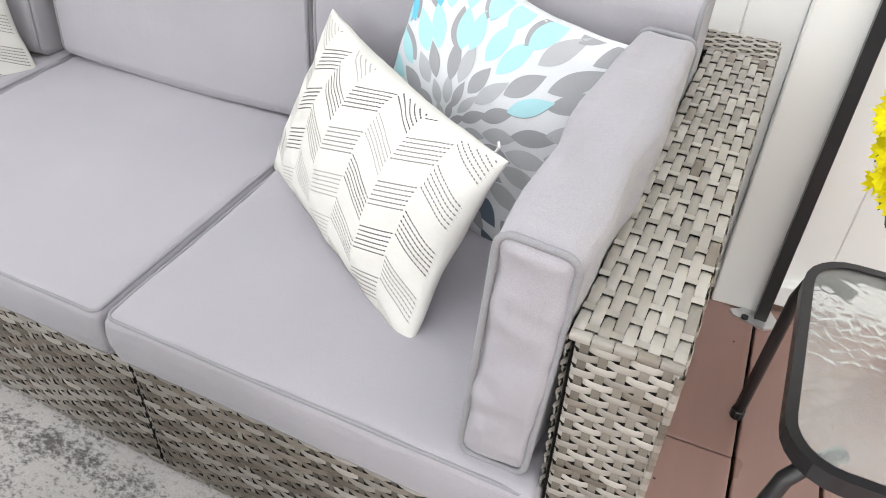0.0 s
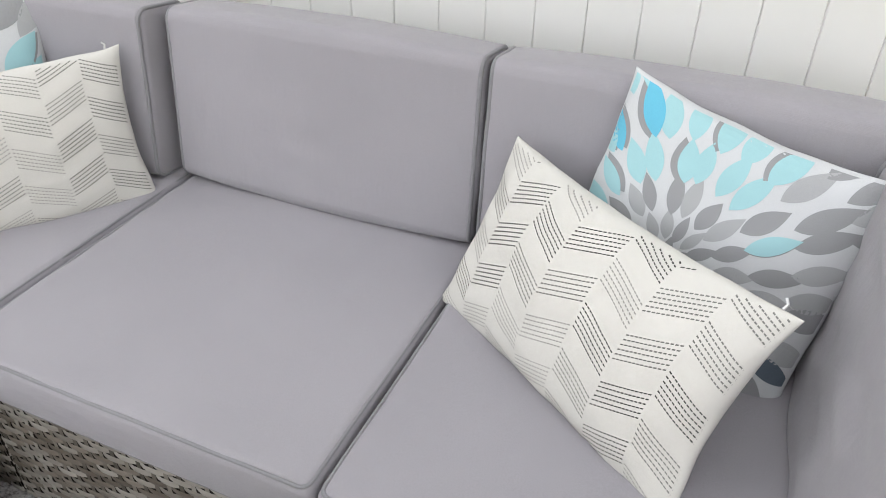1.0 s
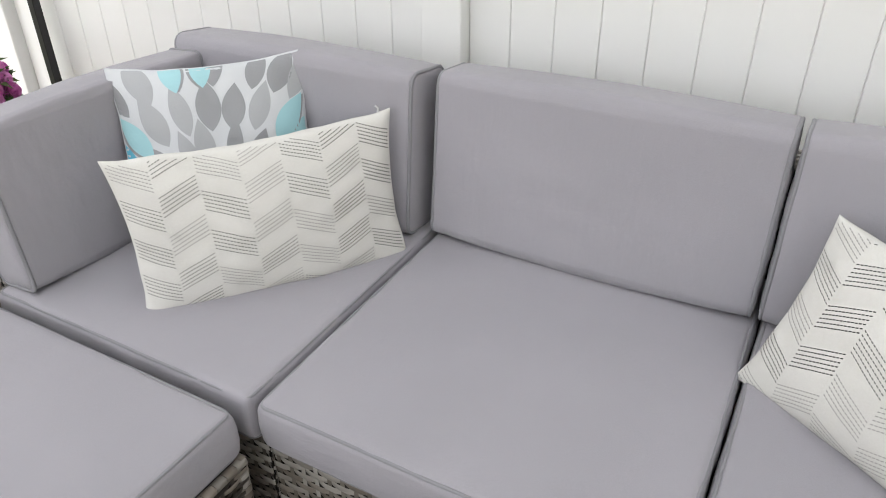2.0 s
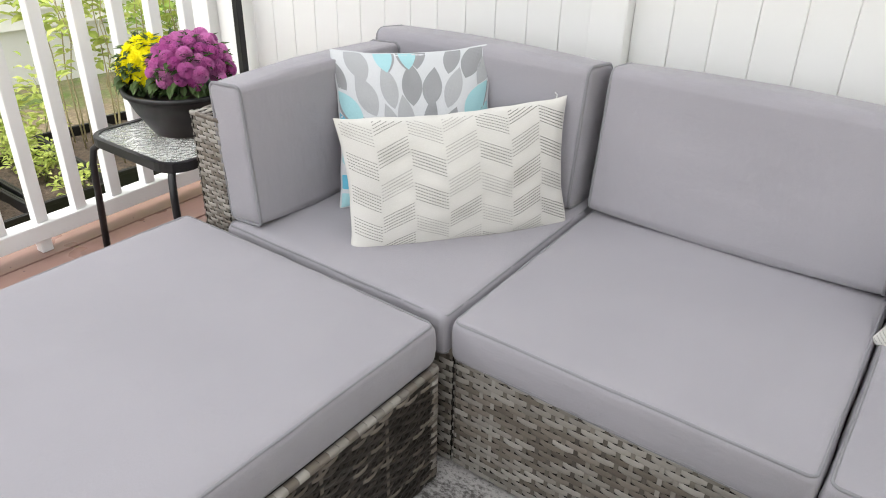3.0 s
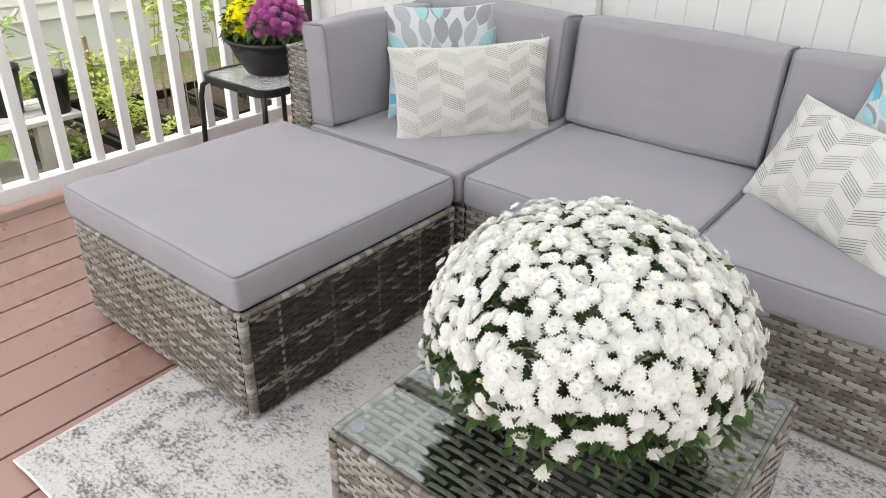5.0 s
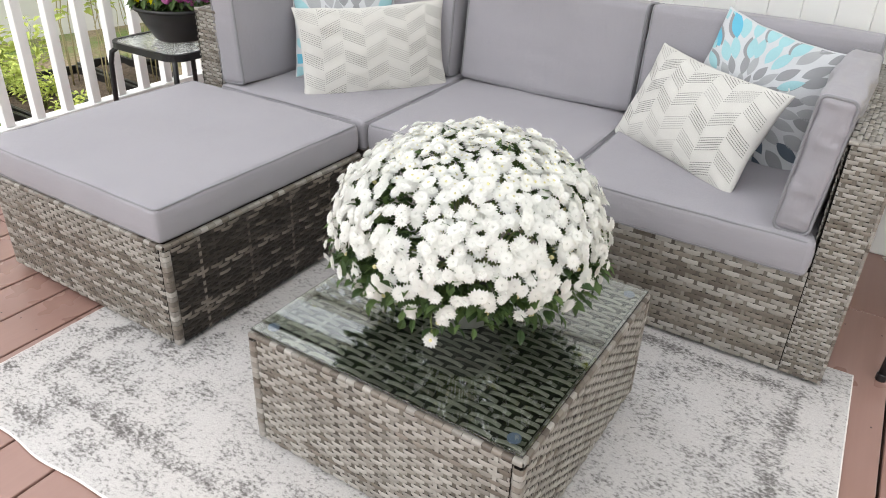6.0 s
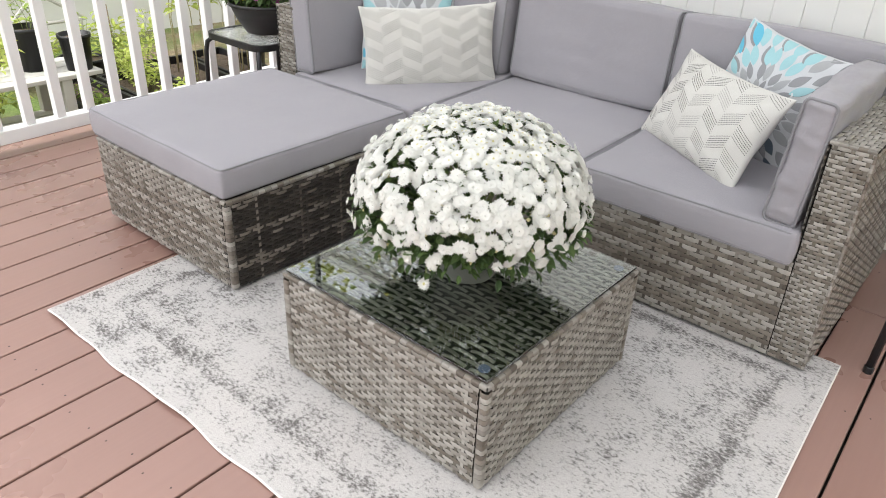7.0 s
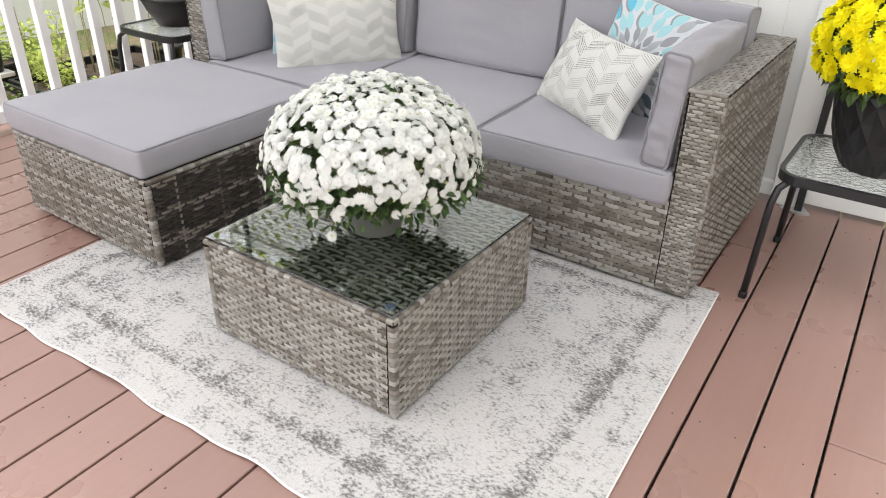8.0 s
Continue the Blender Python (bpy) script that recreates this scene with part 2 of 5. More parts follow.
ground_k.bump(ground_k.noise(70.0, 5), 0.8, 0.02)
GROUND = ground_k.m

# ---- mesh helpers ----


class Shape:
    """Collects vertices, faces and material slots of one mesh."""

    def __init__(self):
        self.v, self.f, self.mi = [], [], []

    def add(self, verts, faces, slot=0):
        n = len(self.v)
        self.v.extend([tuple(p) for p in verts])
        self.f.extend([tuple(i + n for i in f) for f in faces])
        self.mi.extend([slot] * len(faces))
        return self

    def box(self, lo, hi, bevel=0.0, slot=0, m=None):
        """A box with chamfered edges."""
        lo, hi = Vector(lo), Vector(hi)
        c, h = (lo + hi) / 2, (hi - lo) / 2
        b = min(bevel, min(h) * 0.9)
        if b <= 0:
            pts = [Vector((x * h.x, y * h.y, z * h.z)) + c for x in (-1, 1) for y in (-1, 1) for z in (-1, 1)]
            faces = [(0, 1, 3, 2), (4, 6, 7, 5), (0, 4, 5, 1), (2, 3, 7, 6), (0, 2, 6, 4), (1, 5, 7, 3)]
        else:
            bm = bmesh.new()
            bmesh.ops.create_cube(bm, size=1.0, matrix=Matrix.Translation(c) @ Matrix.Diagonal((*(2 * h), 1)))
            bmesh.ops.bevel(bm, geom=bm.edges[:], offset=b, segments=2, profile=0.5, affect="EDGES")
            bm.verts.index_update()
            pts, faces = [v.co.copy() for v in bm.verts], [[v.index for v in f.verts] for f in bm.faces]
            bm.free()
        if m:
            pts = [m @ p for p in pts]
        return self.add(pts, faces, slot)

    def lathe(self, profile, n=32, slot=0, at=(0, 0, 0)):
        """Turns (radius, height) pairs round z."""
        pts = [(at[0] + r * math.cos(2 * math.pi * i / n), at[1] + r * math.sin(2 * math.pi * i / n), at[2] + z) for r, z in profile for i in range(n)]
        faces = [(j * n + i, j * n + (i + 1) % n, (j + 1) * n + (i + 1) % n, (j + 1) * n + i) for j in range(len(profile) - 1) for i in range(n)]
        return self.add(pts, faces, slot)

    def tube(self, line, radius, n=8, slot=0, closed=False, caps=True):
        """A tube along a line of points; radius may be a list."""
        line = [Vector(p) for p in line]
        k = len(line)
        rad = radius if isinstance(radius, (list, tuple)) else [radius] * k
        pts, up = [], None
        for i, p in enumerate(line):
            a = line[i - 1] if (i or closed) else p
            b = line[(i + 1) % k] if (i < k - 1 or closed) else p
            d = (b - a).normalized()
            if up is None:
                up = Vector((0, 0, 1)) if abs(d.z) < 0.9 else Vector((1, 0, 0))
            side = d.cross(up).normalized()
            up = side.cross(d).normalized()
            pts += [p + rad[i] * (math.cos(2 * math.pi * j / n) * side + math.sin(2 * math.pi * j / n) * up) for j in range(n)]
        rings = k if closed else k - 1
        faces = [(i * n + j, i * n + (j + 1) % n, ((i + 1) % k) * n + (j + 1) % n, ((i + 1) % k) * n + j) for i in range(rings) for j in range(n)]
        if caps and not closed:
            faces += [tuple(reversed(range(n))), tuple(range((k - 1) * n, k * n))]
        return self.add(pts, faces, slot)

    def mesh(self, name, mats, smooth=False):
        me = bpy.data.meshes.new(name)
        me.from_pydata(self.v, [], self.f)
        for m in mats if isinstance(mats, (list, tuple)) else [mats]:
            me.materials.append(m)
        me.polygons.foreach_set("material_index", self.mi)
        if smooth:
            me.polygons.foreach_set("use_smooth", [True] * len(self.f))
        me.update()
        return me


def thing(name, m, label, category, group="", kind=""):
    """A top-level Empty at a thing's base."""
    ob = new(name)
    ob.empty_display_size = 0.05
    ob.matrix_basis = m
    return tagged(ob, label, category, group, kind)


def part(name, shape, mats, parent, label="", smooth=False, world_space=False, kind=""):
    """One mesh under a thing or a part; the shape is in the parent's own space unless world_space is set."""
    data = shape.mesh(name, mats, smooth) if isinstance(shape, Shape) else shape
    ob = new(name, data)
    ob.parent = parent
    if world_space:
        m = parent.matrix_basis if not parent.parent else parent.parent.matrix_basis @ parent.matrix_basis
        ob.matrix_parent_inverse = m.inverted()
    return tagged(ob, label, kind=kind)


def solid(name, shape, mats, m, label, category, group="", smooth=False, kind=""):
    """A thing that is one mesh itself."""
    ob = new(name, shape.mesh(name, mats, smooth))
    ob.matrix_basis = m
    return tagged(ob, label, category, group, kind)


# ---- weaving ----
weave_rng = random.Random(4)


def weave(shape, o, u, v, width, height, row=0.0102, warp=0.0195, fill=0.86, lift=0.0026, dark=0.14, pale_warp=0.0, band=0, pale_every=0):
    """Flat strands that run along u, over and under warps along v; slot 0 strands, 1 warps, 2 backing, 3 dark strands.
    band: every so many rows two pale ones run together; pale_every: every so many warps a pale one shows."""
    o, u, v = Vector(o), Vector(u), Vector(v)
    n = u.cross(v)
    # Near-black backing sheet; its colour puts the shade of the hollow into the gaps.
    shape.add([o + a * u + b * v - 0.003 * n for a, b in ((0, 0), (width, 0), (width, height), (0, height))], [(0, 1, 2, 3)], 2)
    rows, cols = max(1, round(height / row)), max(2, round(width / warp))
    rh, cw = height / rows, width / cols
    for k in range(cols):
        a0, a1 = (k + 0.5) * cw - 0.0042, (k + 0.5) * cw + 0.0042
        pale = weave_rng.random() < pale_warp or (pale_every and k % pale_every == pale_every // 2)
        shape.add([o + a * u + b * v + (0.0016 if pale else 0.0006) * n for a, b in ((a0, 0), (a1, 0), (a1, height), (a0, height))], [(0, 1, 2, 3)], 0 if pale else 1)
    cross = ((-0.5, -0.0009), (-0.34, 0.0), (0.34, 0.0), (0.5, -0.0009))
    for r in range(rows):
        mid = (r + 0.5) * rh
        row_dark = (0.3 if (r + 4) % band < 2 else dark) if band else 0.85 if weave_rng.random() < dark else 0.05
        for k in range(-1, cols + 1):
            if (k + r) % 2:
                continue
            c = (k + 0.5) * cw
            jit, drop = weave_rng.uniform(-0.0005, 0.0005), weave_rng.uniform(-0.0006, 0.0006)
            ends = [c + s * cw for s in (-0.96, -0.72, -0.34, 0.34, 0.72, 0.96)]
            hs = (-0.0022, 0.0002, lift, lift, 0.0002, -0.0022)
            pts, st, last = [], 0, None
            for a, h in zip(ends, hs):
                a = max(0.0, min(width, a))
                if last is not None and abs(a - last) < 1e-6:
                    continue
                st, last = st + 1, a
                for cx, cz in cross:
                    pts.append(o + a * u + (mid + jit + cx * rh * fill) * v + (h + cz + drop) * n)
            if st > 1:
                shape.add(pts, [(i * 4 + j, (i + 1) * 4 + j, (i + 1) * 4 + j + 1, i * 4 + j + 1) for i in range(st - 1) for j in range(3)], 3 if weave_rng.random() < row_dark else 0)
    return shape


def wraps(shape, p0, p1, a, b, ra, rb, pitch=0.024):
    """Strand wound round an edge: short rounded pieces side by side from p0 to p1; a and b are the half-size directions."""
    p0, p1, a, b = Vector(p0), Vector(p1), Vector(a), Vector(b)
    length = (p1 - p0).length
    count = max(1, round(length / pitch))
    d = (p1 - p0) / count
    for i in range(count):
        c0 = p0 + d * i
        tone = weave_rng.choice((0, 1))
        grow = weave_rng.uniform(0.97, 1.03)
        pts = []
        for s, k in ((0.02, 0.95), (0.12, 1.0), (0.88, 1.0), (0.98, 0.95)):
            for x, y in ((1, 0.6), (0.6, 1), (-0.6, 1), (-1, 0.6), (-1, -0.6), (-0.6, -1), (0.6, -1), (1, -0.6)):
                pts.append(c0 + d * s + a * (x * ra * k * grow) + b * (y * rb * k * grow))
        shape.add(pts, [(i2 * 8 + j, i2 * 8 + (j + 1) % 8, (i2 + 1) * 8 + (j + 1) % 8, (i2 + 1) * 8 + j) for i2 in range(3) for j in range(8)], tone)
    return shape


X, Y, Z = Vector((1, 0, 0)), Vector((0, 1, 0)), Vector((0, 0, 1))
WEAVE_MATS = [WICKER, WICKER_DARK, CORE_SHADE, WICKER_BROWN]


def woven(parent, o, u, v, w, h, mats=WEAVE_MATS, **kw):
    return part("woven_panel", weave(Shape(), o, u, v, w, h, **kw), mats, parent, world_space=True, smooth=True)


def wrapped(parent, p0, p1, a, b, ra, rb, pitch=0.024, name="edge_wrapping"):
    return part(name, wraps(Shape(), p0, p1, a, b, ra, rb, pitch), [WICKER, WICKER_BROWN], parent, world_space=True, smooth=True)


# ---- deck, fence, railing (their lines lie a little askew to the furniture) ----
SKEW = pose(0, 0, 0, 0, 0, 1.7)
FENCE_Y, RAIL_X = 1.765, -2.52
BOARD, GAP = 0.1437, 0.0062


def ground_and_yard():
    g = Shape()
    g.box((-60, -60, -0.8), (60, 60, -0.45))
    solid("ground", g, [GROUND], pose(0, 0, 0), "brown earth yard with patchy grass", "ground", kind="structure")


def lap_house():
    """The neighbour's wall: a pale foundation and lapped boards."""
    m = pose(-5.9, 2.4, -0.46, 0, 0, -9)
    house = thing("house", m, "cream house wall with lapped vinyl siding", "house")
    part("foundation", Shape().box((-0.3, -6, 0), (-0.02, 6, 0.42), 0.004), CONCRETE, house)
    lap = Shape()
    lap.add([(0.0, -6, 0.12), (0.0, 6, 0.12), (0.024, 6, 0.0), (0.024, -6, 0.0), (-0.02, -6, 0.0), (-0.02, 6, 0.0), (-0.02, 6, 0.12), (-0.02, -6, 0.12)],
            [(0, 3, 2, 1), (3, 4, 5, 2), (4, 7, 6, 5), (7, 0, 1, 6), (0, 7, 4, 3), (1, 2, 5, 6)])
    me = lap.mesh("siding_board", [SIDING])
    for i in range(22):
        part("siding_board", me, None, house).location = (0, 0, 0.42 + 0.12 * i)


def fence():
    fen = thing("fence", SKEW, "white vinyl privacy fence with lattice top", "fence", kind="structure")
    posts = (-2.66, -1.075, 0.5, 2.1, 3.7)
    me = Shape().box((-0.05, -0.05, 0), (0.05, 0.05, 1.74), 0.004).mesh("fence_post", [VINYL])
    cap = Shape().lathe([(0.078, 0), (0.078, 0.012), (0.055, 0.03), (0.0, 0.06)], 4).mesh("post_cap", [VINYL])
    for x in posts:
        p = part("fence_post", me, None, fen)
        p.location = (x, FENCE_Y + 0.02, 0)
        c = part("post_cap", cap, None, p)
        c.location = (0, 0, 1.74)
        c.rotation_euler = (0, 0, radians(45))
    def board_mesh(width):
        plank = Shape()
        prof = [(-width / 2, 0.004), (-width / 2 + 0.0022, 0.0), (width / 2 - 0.0022, 0.0), (width / 2, 0.004), (width / 2, 0.022), (-width / 2, 0.022)]
        plank.add([(x, y, z) for z in (0.07, 1.36) for x, y in prof], [(i, (i + 1) % 6, 6 + (i + 1) % 6, 6 + i) for i in range(6)] + [(5, 4, 3, 2, 1, 0), (6, 7, 8, 9, 10, 11)])
        return plank.mesh("fence_board", [VINYL])
    for a, b in zip(posts, posts[1:]):
        n = round((b - a - 0.1) / 0.0985)
        pl = board_mesh((b - a - 0.1) / n)
        for i in range(n):
            ob = part("fence_board", pl, None, fen)
            ob.location = (a + 0.05 + (i + 0.5) * (b - a - 0.1) / n, FENCE_Y + 0.012, 0)
        for z0, z1 in ((0.02, 0.075), (1.34, 1.4), (1.66, 1.72)):
            part("fence_rail", Shape().box((a + 0.05, FENCE_Y - 0.012, z0), (b - 0.05, FENCE_Y + 0.045, z1), 0.004), VINYL, fen)
        lat, w = Shape(), b - a - 0.1
        step, hgt = 0.105, 0.27
        i = -hgt
        while i < w:
            for s in (1, -1):
                x0, x1 = (i, i + hgt)
                z0, z1 = (0, hgt)
                if x0 < 0:
                    z0, x0 = -x0, 0
                if x1 > w:
                    z1, x1 = z1 - (x1 - w), w
                if z1 - z0 > 0.02:
                    p = [(x0, z0), (x1, z1)] if s > 0 else [(x0, hgt - z0), (x1, hgt - z1)]
                    d = Vector((p[1][0] - p[0][0], 0, p[1][1] - p[0][1])).normalized()
                    q = Vector((-d.z, 0, d.x)) * 0.017
                    y0 = FENCE_Y + (0.012 if s > 0 else 0.019)
                    base = [Vector((a + 0.05 + x, y0, 1.395 + z)) for x, z in p]
                    pts = [base[0] - q, base[1] - q, base[1] + q, base[0] + q]
                    pts += [k + Vector((0, 0.006, 0)) for k in pts]
                    lat.add(pts, [(0, 1, 2, 3), (7, 6, 5, 4), (0, 4, 5, 1), (1, 5, 6, 2), (2, 6, 7, 3), (3, 7, 4, 0)])
            i += step
        part("lattice", lat, VINYL, fen)


def railing():
    rail = thing("railing", SKEW @ pose(RAIL_X, 0, 0), "white painted deck railing with square balusters", "railing", kind="structure")
    y0, y1 = -2.6, FENCE_Y - 0.06
    part("bottom_rail", Shape().box((-0.03, y0, 0.045), (0.03, y1, 0.1), 0.004), RAIL_WHITE, rail)
    part("top_rail", Shape().box((-0.045, y0, 0.93), (0.045, y1, 0.99), 0.008), RAIL_WHITE, rail)
    me = Shape().box((-0.019, -0.019, 0.1), (0.019, 0.019, 0.93), 0.003).mesh("baluster", [RAIL_WHITE])
    i = -20
    while 0.675 + 0.128 * i < y1 - 0.03:
        y = 0.675 + 0.128 * i
        if y > y0 + 0.05 and not -0.21 < y < -0.04:
            part("baluster", me, None, rail).location = (0, y, 0)
        i += 1
    post = part("rail_post", Shape().box((-0.055, -0.18, 0.0), (0.055, -0.07, 1.08), 0.005), RAIL_WHITE, rail)
    part("post_skirt", Shape().box((-0.075, -0.2, 0.0), (0.075, -0.05, 0.03), 0.006), RAIL_WHITE, post)
    for y in (-0.9, 0.925):
        part("support_block", Shape().box((-0.018, y - 0.018, 0), (0.018, y + 0.018, 0.045), 0.003), RAIL_WHITE, rail)


def garden_crate(m, w, d, h, label):
    t = thing("planter_crate", m, label, "planter", "planter crates")
    s = Shape()
    th = 0.012
    for lo, hi in (((-w / 2, -d / 2, 0), (w / 2, -d / 2 + th, h)), ((-w / 2, d / 2 - th, 0), (w / 2, d / 2, h)), ((-w / 2, -d / 2 + th, 0), (-w / 2 + th, d / 2 - th, h)), ((w / 2 - th, -d / 2 + th, 0), (w / 2, d / 2 - th, h))):
        s.box(lo, hi, 0.003)
    part("crate_wall", s, BLACK_PLASTIC, t)
    rim = Shape()
    for lo, hi in (((-w / 2 - 0.012, -d / 2 - 0.012, h - 0.02), (w / 2 + 0.012, -d / 2, h)), ((-w / 2 - 0.012, d / 2, h - 0.02), (w / 2 + 0.012, d / 2 + 0.012, h)), ((-w / 2 - 0.012, -d / 2, h - 0.02), (-w / 2, d / 2, h)), ((w / 2, -d / 2, h - 0.02), (w / 2 + 0.012, d / 2, h))):
        rim.box(lo, hi, 0.003)
    part("rim", rim, BLACK_PLASTIC, t)
    so = Shape()
    n = 10
    rng = random.Random(int(w * 1000 + d * 100))
    so.add([(-w / 2 + th + (w - 2 * th) * i / n, -d / 2 + th + (d - 2 * th) * j / n, h - 0.05 + rng.uniform(-0.008, 0.008)) for j in range(n + 1) for i in range(n + 1)], [(j * (n + 1) + i, j * (n + 1) + i + 1, (j + 1) * (n + 1) + i + 1, (j + 1) * (n + 1) + i) for j in range(n) for i in range(n)])
    part("soil", so, SOIL, t, smooth=True)
    return t


def leaf(shape, at, along, up, length, width, slot=0, fold=0.25):
    """A pointed leaf of eight triangles, folded along its rib and drooping."""
    along = along.normalized()
    side = along.cross(up)
    side = side.normalized() if side.length > 1e-4 else Vector((1, 0, 0))
    nrm = side.cross(along)
    pts = [at]
    for s, w, dz in ((0.3, 0.8, 0.03), (0.65, 0.9, 0.0)):
        c = at + along * (length * s) + nrm * (length * dz)
        pts += [c - side * (width * w / 2) + nrm * (width * fold * w), c, c + side * (width * w / 2) + nrm * (width * fold * w)]
    pts.append(at + along * length - nrm * (length * 0.12))
    shape.add(pts, [(0, 2, 1), (0, 3, 2), (1, 2, 5, 4), (2, 3, 6, 5), (4, 5, 7), (5, 6, 7)], slot)


def leafy_plant(name, m, height, spread, leaves, size, mat, seed, label, stems=4, lean=0.15):
    rng = random.Random(seed)
    t = thing(name, m, label, "plant")
    st, cr = Shape(), Shape()
    for s in range(stems):
        a = rng.uniform(0, 2 * math.pi)
        top = Vector((math.cos(a) * spread * rng.uniform(0.3, 0.9), math.sin(a) * spread * rng.uniform(0.3, 0.9), height * rng.uniform(0.7, 1.0)))
        root = Vector((math.cos(a), math.sin(a), 0)) * spread * 0.25
        line = [root.lerp(top, k / 6) + Vector((rng.uniform(-1, 1), rng.uniform(-1, 1), 0)) * lean * 0.05 * k for k in range(7)]
        st.tube(line, [0.0024 * (1 - 0.1 * k) * (0.6 + height) for k in range(7)], 5)
        for q in range(leaves // stems):
            f = rng.uniform(0.45 if height > 0.9 else 0.12, 1.0) ** 0.8
            i = min(5, int(f * 6))
            p = line[i].lerp(line[i + 1], f * 6 - i)
            b = rng.uniform(0, 2 * math.pi)
            d = Vector((math.cos(b), math.sin(b), rng.uniform(-0.35, 0.6)))
            stalk = p + d * size * rng.uniform(0.2, 1.3)
            leaf(cr, stalk, d, Vector((rng.uniform(-0.4, 0.4), rng.uniform(-0.4, 0.4), 1)), size * rng.uniform(0.6, 1.25), size * rng.uniform(0.35, 0.55))
    part("stalk", st, DRY_STEM if height > 0.9 else STEM, t, smooth=True)
    part("foliage", cr, mat, t)
    return t


def tree(m, height, seed):
    rng = random.Random(seed)
    t = thing("tree", m, "leafy yellow-green tree behind the fence", "tree", "trees behind the fence")
    tr = Shape()
    tr.tube([(rng.uniform(-0.05, 0.05) * k, rng.uniform(-0.05, 0.05) * k, height * 0.7 * k / 6) for k in range(7)], [0.16 * (1 - 0.11 * k) for k in range(7)], 8)
    tips = []
    for i in range(20):
        a, z = rng.uniform(0, 6.28), height * rng.uniform(0.3, 0.65)
        tip = Vector((math.cos(a) * rng.uniform(0.8, 1.9), math.sin(a) * rng.uniform(0.8, 1.9), z + rng.uniform(0.4, 1.5)))
        tr.tube([(0, 0, z), Vector((0, 0, z)).lerp(tip, 0.5) + Vector((0, 0, 0.1)), tip], [0.05, 0.035, 0.012], 6)
        tips.append(tip)
    part("trunk", tr, BARK, t, smooth=True)
    cr = Shape()
    for tip in tips:
        for _ in range(230):
            p = tip + Vector((rng.gauss(0, 0.42), rng.gauss(0, 0.42), rng.gauss(0, 0.36)))
            d = Vector((rng.uniform(-1, 1), rng.uniform(-1, 1), rng.uniform(-0.8, 0.4)))
            leaf(cr, p, d, Vector((rng.uniform(-0.5, 0.5), rng.uniform(-0.5, 0.5), 1)), rng.uniform(0.09, 0.17), rng.uniform(0.06, 0.1))
    part("crown", cr, LEAF_TREE, t)


# ---- cushions ----


